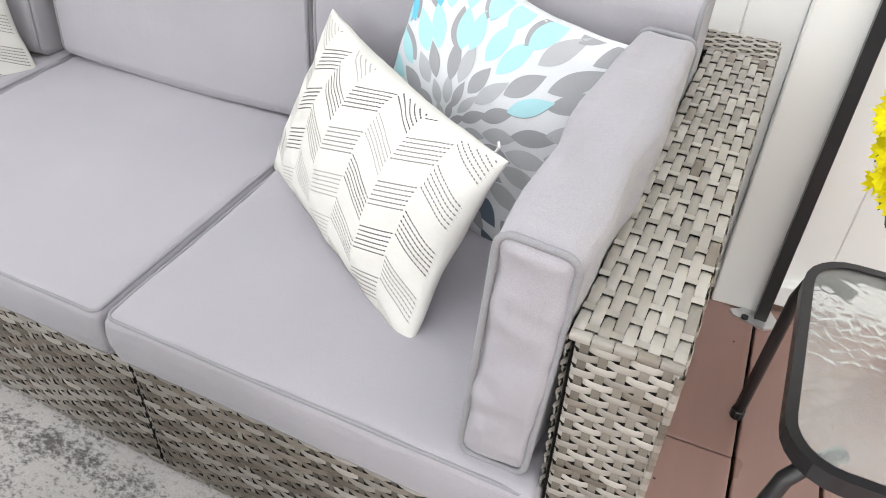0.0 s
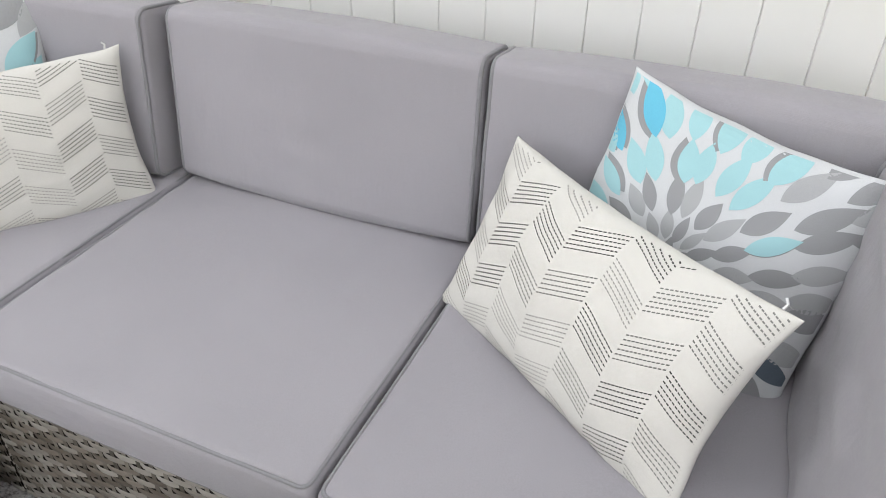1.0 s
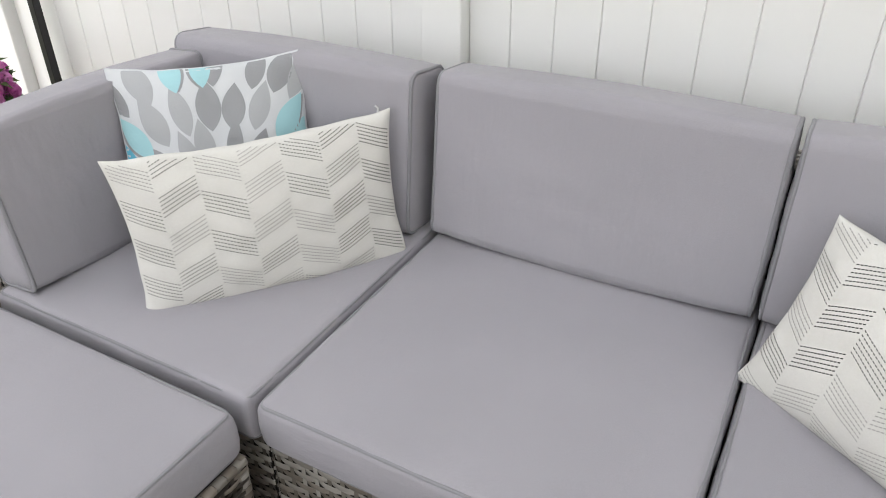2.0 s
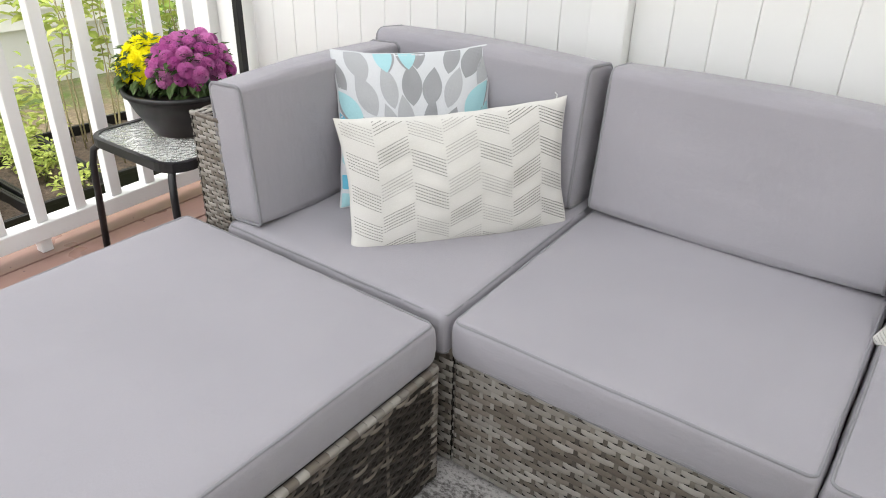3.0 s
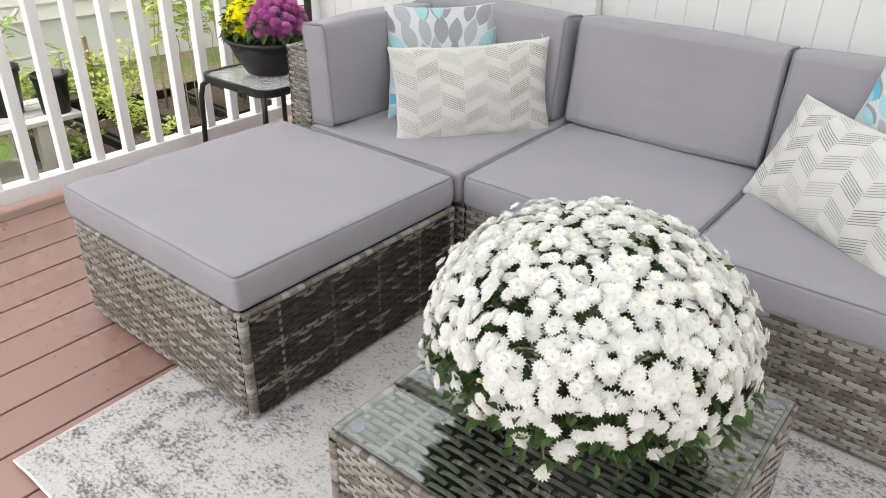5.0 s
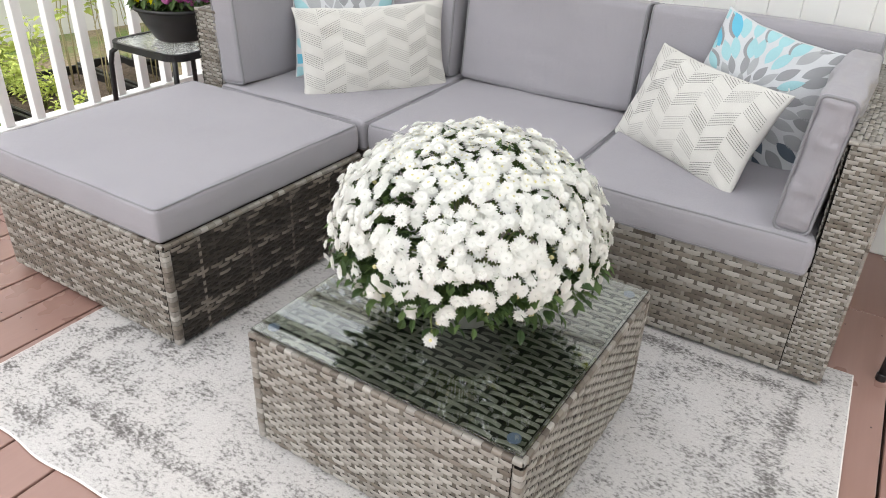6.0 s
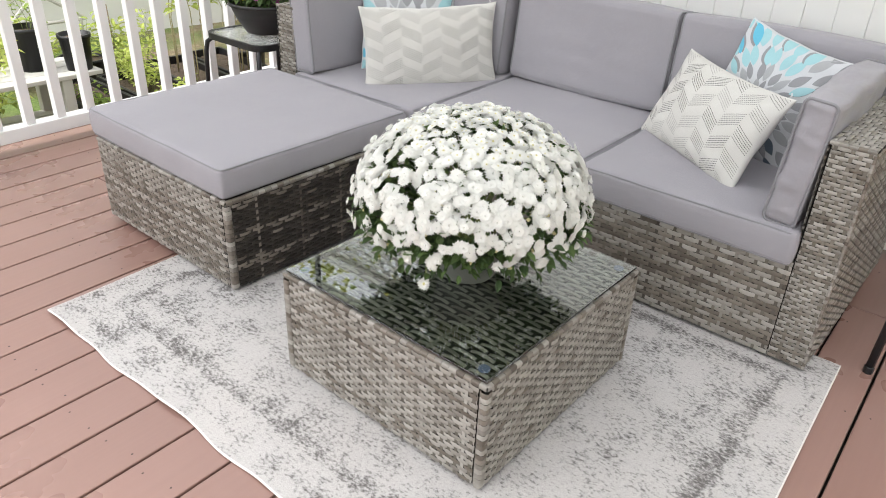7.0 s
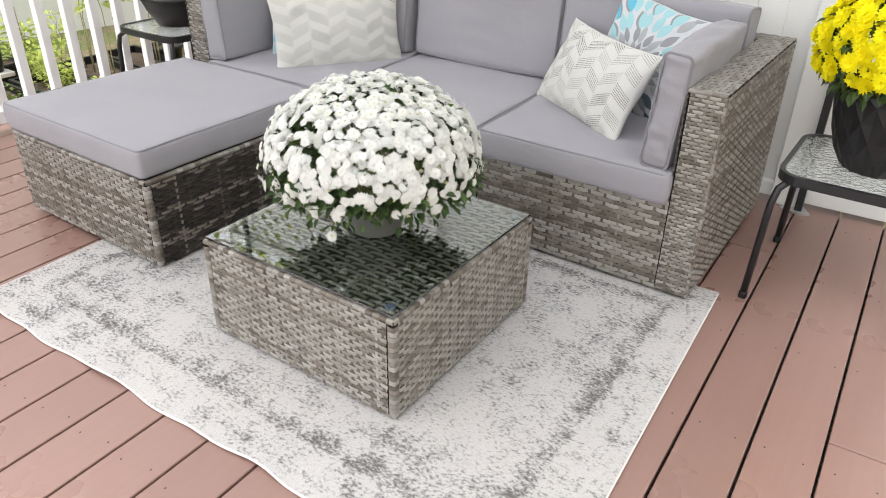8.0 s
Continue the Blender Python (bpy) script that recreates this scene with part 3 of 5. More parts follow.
def cushion_shape(w, d, h, r=0.02, puff=0.012, under=0.0, seed=0, wrinkle=0.0016, cells=40, stack=3, bulge=0.004, ends=None):
    """A boxed cushion: rounded edges, a soft crown, slack sides; thin along its own z."""
    def axis(half, n, r=r):
        e = [-half, -half + r * 0.3, -half + r * 0.7, -half + r]
        inner = [(-half + r) + (2 * half - 2 * r) * i / n for i in range(1, n)]
        return e + inner + [-x for x in reversed(e)]
    hx, hy, hz = w / 2, d / 2, h / 2
    ax, ay, az = axis(hx, cells), axis(hy, cells), axis(hz, stack, ends or r)
    bm = bmesh.new()
    def grid(us, vs, place):
        g = [[bm.verts.new(place(u, v)) for u in us] for v in vs]
        for j in range(len(vs) - 1):
            for i in range(len(us) - 1):
                bm.faces.new((g[j][i], g[j][i + 1], g[j + 1][i + 1], g[j + 1][i]))
    grid(ax, ay, lambda u, v: (u, v, hz))
    grid(ax, list(reversed(ay)), lambda u, v: (u, v, -hz))
    grid(ax, az, lambda u, v: (u, -hy, v))
    grid(list(reversed(ax)), az, lambda u, v: (u, hy, v))
    grid(ay, az, lambda u, v: (hx, u, v))
    grid(list(reversed(ay)), az, lambda u, v: (-hx, u, v))
    bmesh.ops.remove_doubles(bm, verts=bm.verts[:], dist=1e-5)
    off = Vector((seed * 3.7, seed * 1.3, seed * 2.1))
    for q in bm.verts:
        p = q.co.copy()
        inner = Vector((max(-hx + r, min(hx - r, p.x)), max(-hy + r, min(hy - r, p.y)), max(-hz + r, min(hz - r, p.z))))
        dlt = p - inner
        if ends:
            k = max(abs(p.x) / hx, abs(p.y) / hy)
            if k > 1e-6:
                b = Vector((p.x / k, p.y / k, 0))
                c = Vector((max(-hx + r, min(hx - r, b.x)), max(-hy + r, min(hy - r, b.y)), 0))
                b = c + (b - c).normalized() * r
                dz = max(0.0, min(ends, hz - abs(p.z)))
                inset = ends - math.sqrt(ends ** 2 - (ends - dz) ** 2)
                p.x, p.y = b.x * k * (1 - inset / hx), b.y * k * (1 - inset / hy)
        elif dlt.length > 1e-7:
            p = inner + dlt.normalized() * r
        f = max(0.0, (1 - (p.x / hx) ** 2) * (1 - (p.y / hy) ** 2))
        p.z += (puff if q.co.z > 0 else -under) * f ** 0.6 * (1 if abs(q.co.z) > hz * 0.6 else 0)
        side = max(0.0, 1 - (p.z / hz) ** 2)
        edge = 1 - min(1.0, min(hx - abs(p.x), hy - abs(p.y)) / 0.08) if f > 0 else 1
        if abs(q.co.x) > hx - 1e-4:
            p.x += math.copysign(bulge * side + wrinkle * 1.3 * noise.noise(Vector((p.y * 22, p.z * 9, 3)) + off) * side, p.x)
        if abs(q.co.y) > hy - 1e-4:
            p.y += math.copysign(bulge * side + wrinkle * 1.3 * noise.noise(Vector((p.x * 22, p.z * 9, 8)) + off) * side, p.y)
        fold = noise.noise(Vector(((p.x + 0.45 * p.y) * 11, (p.y - 0.45 * p.x) * 2.6, seed * 1.7)))
        fold2 = noise.noise(Vector(((p.x - 0.7 * p.y) * 3.0, (p.y + 0.7 * p.x) * 13, seed * 0.9)))
        if abs(q.co.z) > hz * 0.6 and not ends:
            p.z += wrinkle * (1.1 * max(0.0, fold - 0.12) * (0.25 + edge) + 1.1 * max(0.0, fold2 - 0.15))
        p.z += wrinkle * (1.2 * noise.noise(p * 6 + off) + edge * 1.2 * noise.noise(p * 24 + off)) * (1 if abs(q.co.z) > hz * 0.6 else 0)
        if ends and abs(q.co.z) > hz - 1e-4:
            p.z += math.copysign(wrinkle * 1.8 * noise.noise(Vector((p.x * 7, p.y * 34, 2)) + off) * f ** 0.4, p.z)
        q.co = p
    s = Shape()
    bm.verts.index_update()
    s.add([q.co for q in bm.verts], [[q.index for q in f.verts] for f in bm.faces])
    bm.free()
    return s


def piping_shape(w, d, z, r=0.02, rad=0.0031, seed=0):
    """Corded seam round a cushion's edge at height z."""
    k = r * 0.29
    hx, hy, c = w / 2 - k, d / 2 - k, r
    line = []
    for cx, cy, a0 in ((hx - c, hy - c, 0), (-hx + c, hy - c, 90), (-hx + c, -hy + c, 180), (hx - c, -hy + c, 270)):
        line += [Vector((cx + c * math.cos(radians(a0 + a)), cy + c * math.sin(radians(a0 + a)), z)) for a in (0, 22, 45, 68, 90)]
    full = []
    for i, p in enumerate(line):
        q = line[(i + 1) % len(line)]
        n = 16 if (q - p).length > 0.08 else 1
        full += [p.lerp(q, j / n) for j in range(n)]
    off = Vector((seed * 2.3, 1.1, seed))
    full = [p + Vector((0, 0, 0.0018 * noise.noise(p * 9 + off))) for p in full]
    return Shape().tube(full, rad, 6, closed=True)


def cushion(name, m, w, d, h, label, group, seed, puff=0.005, under=0.0, r=0.013, wrinkle=0.0024):
    ob = solid(name, cushion_shape(w, d, h, r, puff, under, seed, wrinkle), [CUSHION], m, label, "cushion", group, True)
    for z in (h / 2 - r * 0.29, -h / 2 + r * 0.29):
        part("piping", piping_shape(w, d, z, r, seed=seed), PIPING, ob, smooth=True)
    return ob


def bolster(name, m, thick, tall, long, label, group, seed, wrinkle=0.002, r=0.03):
    """An upright cushion, its cover wrapped over the top, with piped end panels; long runs along its own z."""
    ob = solid(name, cushion_shape(thick, tall, long, r, 0.004, 0.004, seed, wrinkle, 26, 20, 0.008, 0.01), [CUSHION], m, label, "cushion", group, True)
    for z in (long / 2 - 0.003, -long / 2 + 0.003):
        part("piping", piping_shape(thick + 0.008, tall + 0.008, z, r, 0.004, seed), PIPING, ob, smooth=True)
    return ob


# ---- sofa ----
FRONT, BACK = 0.885, 1.655
ARM_TOP, SEAT_Z = 0.617, 0.30


def sofa_unit(name, x0, x1, arm, label):
    """A wicker seat; arm is -1, 0 or 1 for the side with an armrest."""
    t = thing(name, pose((x0 + x1) / 2, (FRONT + BACK) / 2, 0.012), label, "sofa", "sectional sofa units")
    a0 = x0 + 0.1 if arm < 0 else x0
    a1 = x1 - 0.099 if arm > 0 else x1
    g = 0.004
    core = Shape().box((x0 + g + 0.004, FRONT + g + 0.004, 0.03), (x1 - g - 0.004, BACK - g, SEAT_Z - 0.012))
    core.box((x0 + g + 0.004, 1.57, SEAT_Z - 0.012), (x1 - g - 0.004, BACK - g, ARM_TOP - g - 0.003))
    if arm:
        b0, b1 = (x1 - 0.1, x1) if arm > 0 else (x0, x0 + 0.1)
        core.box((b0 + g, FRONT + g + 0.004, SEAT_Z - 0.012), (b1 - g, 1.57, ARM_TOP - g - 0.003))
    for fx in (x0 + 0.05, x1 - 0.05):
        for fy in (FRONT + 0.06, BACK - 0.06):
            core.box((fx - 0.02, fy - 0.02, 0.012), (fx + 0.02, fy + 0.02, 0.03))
    part("frame", core, CORE_SHADE, t, world_space=True)
    woven(t, (a0, FRONT, 0.02), X, Z, a1 - a0 + (0.003 if arm > 0 else 0), SEAT_Z - 0.02, row=0.0135, warp=0.025, dark=0.4, pale_warp=0.12, fill=0.96)
    woven(t, (x1, BACK, 0.02), -X, Z, x1 - x0, ARM_TOP - 0.02)
    woven(t, (x0, 1.57, ARM_TOP), X, Y, x1 - x0, BACK - 1.57)
    if arm > 0:
        woven(t, (x1 - 0.094, FRONT, 0.02), X, Z, 0.092, ARM_TOP - 0.026, row=0.0105, warp=0.0184, dark=0.12)
        woven(t, (x1, FRONT, 0.02), Y, Z, BACK - FRONT, ARM_TOP - 0.026, dark=0.38)
        woven(t, (x1, FRONT, ARM_TOP), Y, -X, 1.57 - FRONT, 0.1, row=0.0108, warp=0.026, dark=0.16, pale_warp=1.0, fill=0.95)
        woven(t, (x1 - 0.1, 1.57, SEAT_Z), -Y, Z, 1.57 - FRONT, ARM_TOP - SEAT_Z - 0.004)
        wrapped(t, (x1 - 0.1, FRONT + 0.002, ARM_TOP - 0.002), (x1, FRONT + 0.002, ARM_TOP - 0.002), Y, Z, 0.005, 0.005, 0.02)
        wrapped(t, (x1 - 0.001, FRONT + 0.001, 0.02), (x1 - 0.001, FRONT + 0.001, ARM_TOP - 0.008), X, Y, 0.004, 0.004, 0.0102)
    elif arm < 0:
        woven(t, (x0 + 0.004, FRONT, 0.02), X, Z, 0.092, ARM_TOP - 0.026)
        woven(t, (x0, BACK, 0.02), -Y, Z, BACK - FRONT, ARM_TOP - 0.026)
        woven(t, (x0 + 0.1, FRONT, ARM_TOP), Y, -X, 1.57 - FRONT, 0.1, row=0.0105, warp=0.034)
        woven(t, (x0 + 0.1, FRONT, SEAT_Z), Y, Z, 1.57 - FRONT, ARM_TOP - SEAT_Z - 0.004)
        wrapped(t, (x0, FRONT + 0.002, ARM_TOP - 0.002), (x0 + 0.1, FRONT + 0.002, ARM_TOP - 0.002), Y, Z, 0.005, 0.005, 0.02)
    if arm >= 0:
        woven(t, (x0, BACK, 0.02), -Y, Z, BACK - FRONT, SEAT_Z - 0.02)
    wrapped(t, (a0, FRONT + 0.003, SEAT_Z - 0.003), (a1, FRONT + 0.003, SEAT_Z - 0.003), Y, Z, 0.006, 0.006, 0.028)
    return t


def ottoman():
    x0, x1, y0, y1 = -1.685, -0.985, 0.11, 0.832
    t = thing("ottoman", pose((x0 + x1) / 2, (y0 + y1) / 2, 0.012), "large grey-brown wicker ottoman base on the rug", "ottoman")
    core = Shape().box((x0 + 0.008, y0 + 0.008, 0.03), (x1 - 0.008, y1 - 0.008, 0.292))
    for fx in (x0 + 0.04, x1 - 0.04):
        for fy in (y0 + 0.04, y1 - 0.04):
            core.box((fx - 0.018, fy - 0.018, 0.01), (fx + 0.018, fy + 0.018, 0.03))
    part("frame", core, CORE_SHADE, t, world_space=True)
    woven(t, (x0, y0, 0.02), X, Z, x1 - x0 - 0.0195, 0.263, warp=0.021, row=0.0105, dark=0.3, fill=1.0)
    # Bands and dotted warps are woven; the extra darkness is this side's shade.
    woven(t, (x1, y0 + 0.0195, 0.02), Y, Z, y1 - y0 - 0.0195, 0.263, [WICKER_BROWN, WICKER_BROWN_SHADED, CORE_SHADE, WICKER_BROWN_SHADED], warp=0.023, row=0.0105, dark=0.93, band=9, pale_every=7)
    woven(t, (x1, y1, 0.02), -X, Z, x1 - x0, 0.263)
    woven(t, (x0, y1, 0.02), -Y, Z, y1 - y0, 0.263)
    for p0, p1, n in (((x0, y0 + 0.004), (x1, y0 + 0.004), Y), ((x1 - 0.004, y0), (x1 - 0.004, y1), X), ((x1, y1 - 0.004), (x0, y1 - 0.004), Y), ((x0 + 0.004, y1), (x0 + 0.004, y0), X)):
        wrapped(t, (*p0, 0.291), (*p1, 0.291), n, Z, 0.008, 0.0065, 0.022)
    for cx, cy in ((x0, y0), (x1, y0), (x1, y1), (x0, y1)):
        q = (cx + (0.008 if cx < -1.3 else -0.008), cy + (0.008 if cy < 0.4 else -0.008))
        wrapped(t, (*q, 0.02), (*q, 0.283), X, Y, 0.0105, 0.0105, 0.0135)


def coffee_table():
    x0, x1, y0, y1 = -0.6, 0.0, 0.0, 0.6
    t = thing("coffee_table", pose(-0.3, 0.3, 0.012), "square grey-brown wicker coffee table with glass top", "table")
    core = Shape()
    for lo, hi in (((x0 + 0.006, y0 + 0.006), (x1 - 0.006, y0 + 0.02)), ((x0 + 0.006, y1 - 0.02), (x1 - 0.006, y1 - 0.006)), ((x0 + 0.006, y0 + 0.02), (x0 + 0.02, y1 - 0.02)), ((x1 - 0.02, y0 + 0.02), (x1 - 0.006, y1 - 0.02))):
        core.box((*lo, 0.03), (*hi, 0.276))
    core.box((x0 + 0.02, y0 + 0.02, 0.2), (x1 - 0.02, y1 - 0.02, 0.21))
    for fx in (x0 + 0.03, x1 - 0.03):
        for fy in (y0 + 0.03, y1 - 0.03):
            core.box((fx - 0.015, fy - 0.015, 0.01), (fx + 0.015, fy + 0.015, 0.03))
    part("frame", core, CORE_SHADE, t, world_space=True)
    for o, u in (((x0 + 0.0185, y0, 0.02), X), ((x1, y0 + 0.0185, 0.02), Y), ((x1 - 0.0185, y1, 0.02), -X), ((x0, y1 - 0.0185, 0.02), -Y)):
        woven(t, o, u, Z, 0.563, 0.254, warp=0.0185, row=0.0105, dark=0.05, pale_warp=0.1, fill=1.0)
    # Warps and backing are near-black, painting the shade of the open gaps.
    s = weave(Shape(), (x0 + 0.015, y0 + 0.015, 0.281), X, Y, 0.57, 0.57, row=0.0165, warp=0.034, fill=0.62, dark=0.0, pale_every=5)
    part("woven_top", s, [WICKER_TOP, CORE_SHADE, CORE_SHADE, WICKER_BROWN], t, world_space=True, smooth=True)
    for p0, p1, n in (((x0, y0 + 0.005), (x1, y0 + 0.005), Y), ((x1 - 0.005, y0), (x1 - 0.005, y1), X), ((x1, y1 - 0.005), (x0, y1 - 0.005), Y), ((x0 + 0.005, y1), (x0 + 0.005, y0), X)):
        wrapped(t, (*p0, 0.28), (*p1, 0.28), n, Z, 0.0075, 0.006, 0.019)
    for cx, cy in ((x0, y0), (x1, y0), (x1, y1), (x0, y1)):
        q = (cx + (0.007 if cx < -0.3 else -0.007), cy + (0.007 if cy < 0.3 else -0.007))
        wrapped(t, (*q, 0.02), (*q, 0.27), X, Y, 0.01, 0.01, 0.0135)
    for cx in (x0 + 0.035, x1 - 0.035):
        for cy in (y0 + 0.035, y1 - 0.035):
            part("suction_pad", Shape().lathe([(0.0, 0.2865), (0.012, 0.2865), (0.012, 0.2895), (0.0, 0.2895)], 20, at=(cx, cy, 0)), CLEAR_PAD, t, world_space=True)
    top = part("glass_top", Shape().box((x0 + 0.003, y0 + 0.003, 0.29), (x1 - 0.003, y1 - 0.003, 0.2955), 0.0015), GLASS, t, "clear tempered glass top", world_space=True)
    top.visible_shadow = False


# ---- pillows ----


class Pillow:
    """A knife-edged pillow; at() gives its front surface for -1..1 across and up."""

    def __init__(self, w, h, thick, seed):
        self.w, self.h, self.t, self.seed = w, h, thick, seed

    def at(self, u, v, side=1, lift=0.0):
        u, v = max(-1, min(1, u)), max(-1, min(1, v))
        x = self.w / 2 * u * (1 - 0.07 * (1 - v * v) * u * u)
        y = self.h / 2 * v * (1 - 0.09 * (1 - u * u) * v * v)
        z = self.t / 2 * max(0.0, (1 - u * u) * (1 - v * v)) ** 0.5
        q = Vector((x * 9 + self.seed, y * 9, self.seed * 2.0))
        z += (0.006 * noise.noise(q) + 0.003 * noise.noise(q * 2.7)) * min(1.0, z / 0.02)
        pucker = min(1.0, max(abs(u), abs(v)) ** 3)
        z += 0.0032 * pucker * noise.noise(Vector((x * 30 + self.seed, y * 30, 4))) * min(1.0, z / 0.012)
        x += 0.003 * noise.noise(Vector((y * 16, self.seed, 1))) * u * u
        y += 0.003 * noise.noise(Vector((x * 16, self.seed, 6))) * v * v
        return Vector((x, y, side * (z + 0.0012) + lift))

    def body(self, n=44):
        s = Shape()
        e = [math.sin(math.pi / 2 * (2 * i / n - 1)) for i in range(n + 1)]
        for side in (1, -1):
            f = [(j * (n + 1) + i, j * (n + 1) + i + 1, (j + 1) * (n + 1) + i + 1, (j + 1) * (n + 1) + i) for j in range(n) for i in range(n)]
            s.add([self.at(u, v, side) for v in e for u in e], f if side > 0 else [tuple(reversed(q)) for q in f])
        rim = [(e[i], -1) for i in range(n)] + [(1, e[i]) for i in range(n)] + [(e[n - i], 1) for i in range(n)] + [(-1, e[n - i]) for i in range(n)]
        k = len(rim)
        s.add([self.at(u, v, sd) for u, v in rim for sd in (1, -1)], [(2 * i, 2 * i + 1, (2 * i + 3) % (2 * k), (2 * i + 2) % (2 * k)) for i in range(k)])
        return s

    def strip(self, s, rows, slot, lift):
        """Drapes rows of flat points (metres from the middle) over the front."""
        n = len(rows[0])
        lim = 0.975
        pts = [self.at(max(-lim, min(lim, 2 * x / self.w)), max(-lim, min(lim, 2 * y / self.h)), 1, lift) for r in rows for x, y in r]
        s.add(pts, [(i * n + j, i * n + j + 1, (i + 1) * n + j + 1, (i + 1) * n + j) for i in range(len(rows) - 1) for j in range(n - 1)], slot)


def pillow_pose(tl, tr, bl):
    """A pose from three corners: x along the top edge, y up, z out of the front."""
    tl, tr, bl = Vector(tl), Vector(tr), Vector(bl)
    x = (tr - tl).normalized()
    y = (tl - bl)
    y = (y - x * y.dot(x)).normalized()
    z = x.cross(y)
    c = tl + (tr - tl) / 2 + (bl - tl) / 2
    return Matrix(((x.x, y.x, z.x, c.x), (x.y, y.y, z.y, c.y), (x.z, y.z, z.z, c.z), (0, 0, 0, 1)))


def chevron_pillow(m, w, h, seed):
    rng = random.Random(seed)
    p = Pillow(w, h, 0.115, seed)
    ob = solid("lumbar_pillow", p.body(), [LINEN], m, "off-white lumbar pillow with grey stitched chevrons", "pillow", "lumbar pillows", True)
    s = Shape()
    cols, cw, slope, pitch = 7, w / 7.0, 0.42, 0.069
    for c in range(cols):
        x0 = -w / 2 + c * cw
        up = slope if c % 2 else -slope
        y = -h / 2 - 0.09 + (0.5 * pitch if c % 2 else 0.1 * pitch) + rng.uniform(-0.006, 0.006)
        while y < h / 2 + 0.05:
            kind = rng.choice((0, 0, 1, 1, 1, 1, 2, 2))
            for k in range(6):
                yy = y + k * 0.0068
                dashes = 13
                for dsh in range(dashes):
                    rows = []
                    for f in (dsh / dashes, (dsh + 0.72) / dashes):
                        xx = x0 + 0.0012 + f * (cw - 0.0024)
                        b = yy + up * (f - 0.5) * cw
                        rows.append([(xx, b + 0.0019), (xx, b)])
                    if any(abs(a[1]) > h / 2 * 0.97 for r in rows for a in r):
                        continue
                    p.strip(s, rows, kind, 0.0006)
            y += pitch * rng.uniform(0.98, 1.03)
    part("stitched_pattern", s, INK, ob)
    zipx = Shape().tube([p.at(0.9, 1.0) + Vector((0, 0.001, 0)), p.at(0.9, 1.0) + Vector((0.002, 0.008, 0)), p.at(0.9, 1.0) + Vector((-0.003, 0.013, 0))], 0.0018, 6)
    part("zip_pull", zipx, GALVANISED, ob)
    return ob


def floral_pillow(m, w, h, seed, centre, paint, label, grow=1.0):
    rng = random.Random(seed)
    p = Pillow(w, h, 0.125, seed)
    ob = solid("floral_pillow", p.body(), [WHITE_CLOTH], m, label, "pillow", "floral pillows", True)
    s = Shape()
    names = list(PRINT)
    ring = 0
    # rows of leaves widen and lengthen away from the middle; a few aqua ones lie loosely over the grey
    for start, length in ((0.004, 0.03), (0.028, 0.042), (0.062, 0.056), (0.107, 0.07), (0.163, 0.08), (0.228, 0.086), (0.298, 0.09), (0.37, 0.09)):
        start, length = start * grow, length * grow
        count = round(2 * math.pi * (start + length * 0.5) / (0.5 * length))
        for i in range(count):
            a = 2 * math.pi * (i + 0.5 * (ring % 2)) / count + rng.uniform(-0.06, 0.06)
            rr, ln = start + rng.uniform(0, 0.006), length * rng.uniform(0.88, 1.1)
            wd = 0.205 * length * rng.uniform(0.85, 1.1)
            d = (math.cos(a), math.sin(a))
            mid = (centre[0] + d[0] * (rr + ln / 2), centre[1] + d[1] * (rr + ln / 2))
            if abs(mid[0]) > w / 2 + 0.02 or abs(mid[1]) > h / 2 + 0.02:
                continue
            tone = paint(ring, a, mid, rng)
            layers = [(0.0, "grey" if tone in ("aqua", "blue") and rng.random() < 0.5 else tone)]
            if layers[0][1] != tone:
                layers.append((rng.uniform(-0.01, 0.01), tone))
            for shift, ink in layers:
                rows = []
                for k in range(13):
                    f = k / 12
                    half = wd * (4 * f ** 0.85 * (1 - f ** 0.85)) ** 1.1
                    q = (centre[0] + d[0] * (rr + f * ln) - d[1] * shift, centre[1] + d[1] * (rr + f * ln) + d[0] * shift)
                    rows.append([(q[0] - d[1] * half * g, q[1] + d[0] * half * g) for g in (-1, -0.6, -0.2, 0.2, 0.6, 1)])
                p.strip(s, rows, names.index(ink), 0.0004 + 0.00004 * ring + (0.0003 if shift else 0))
        ring += 1
    part("leaf_print", s, [PRINT[n] for n in names], ob)
    return ob


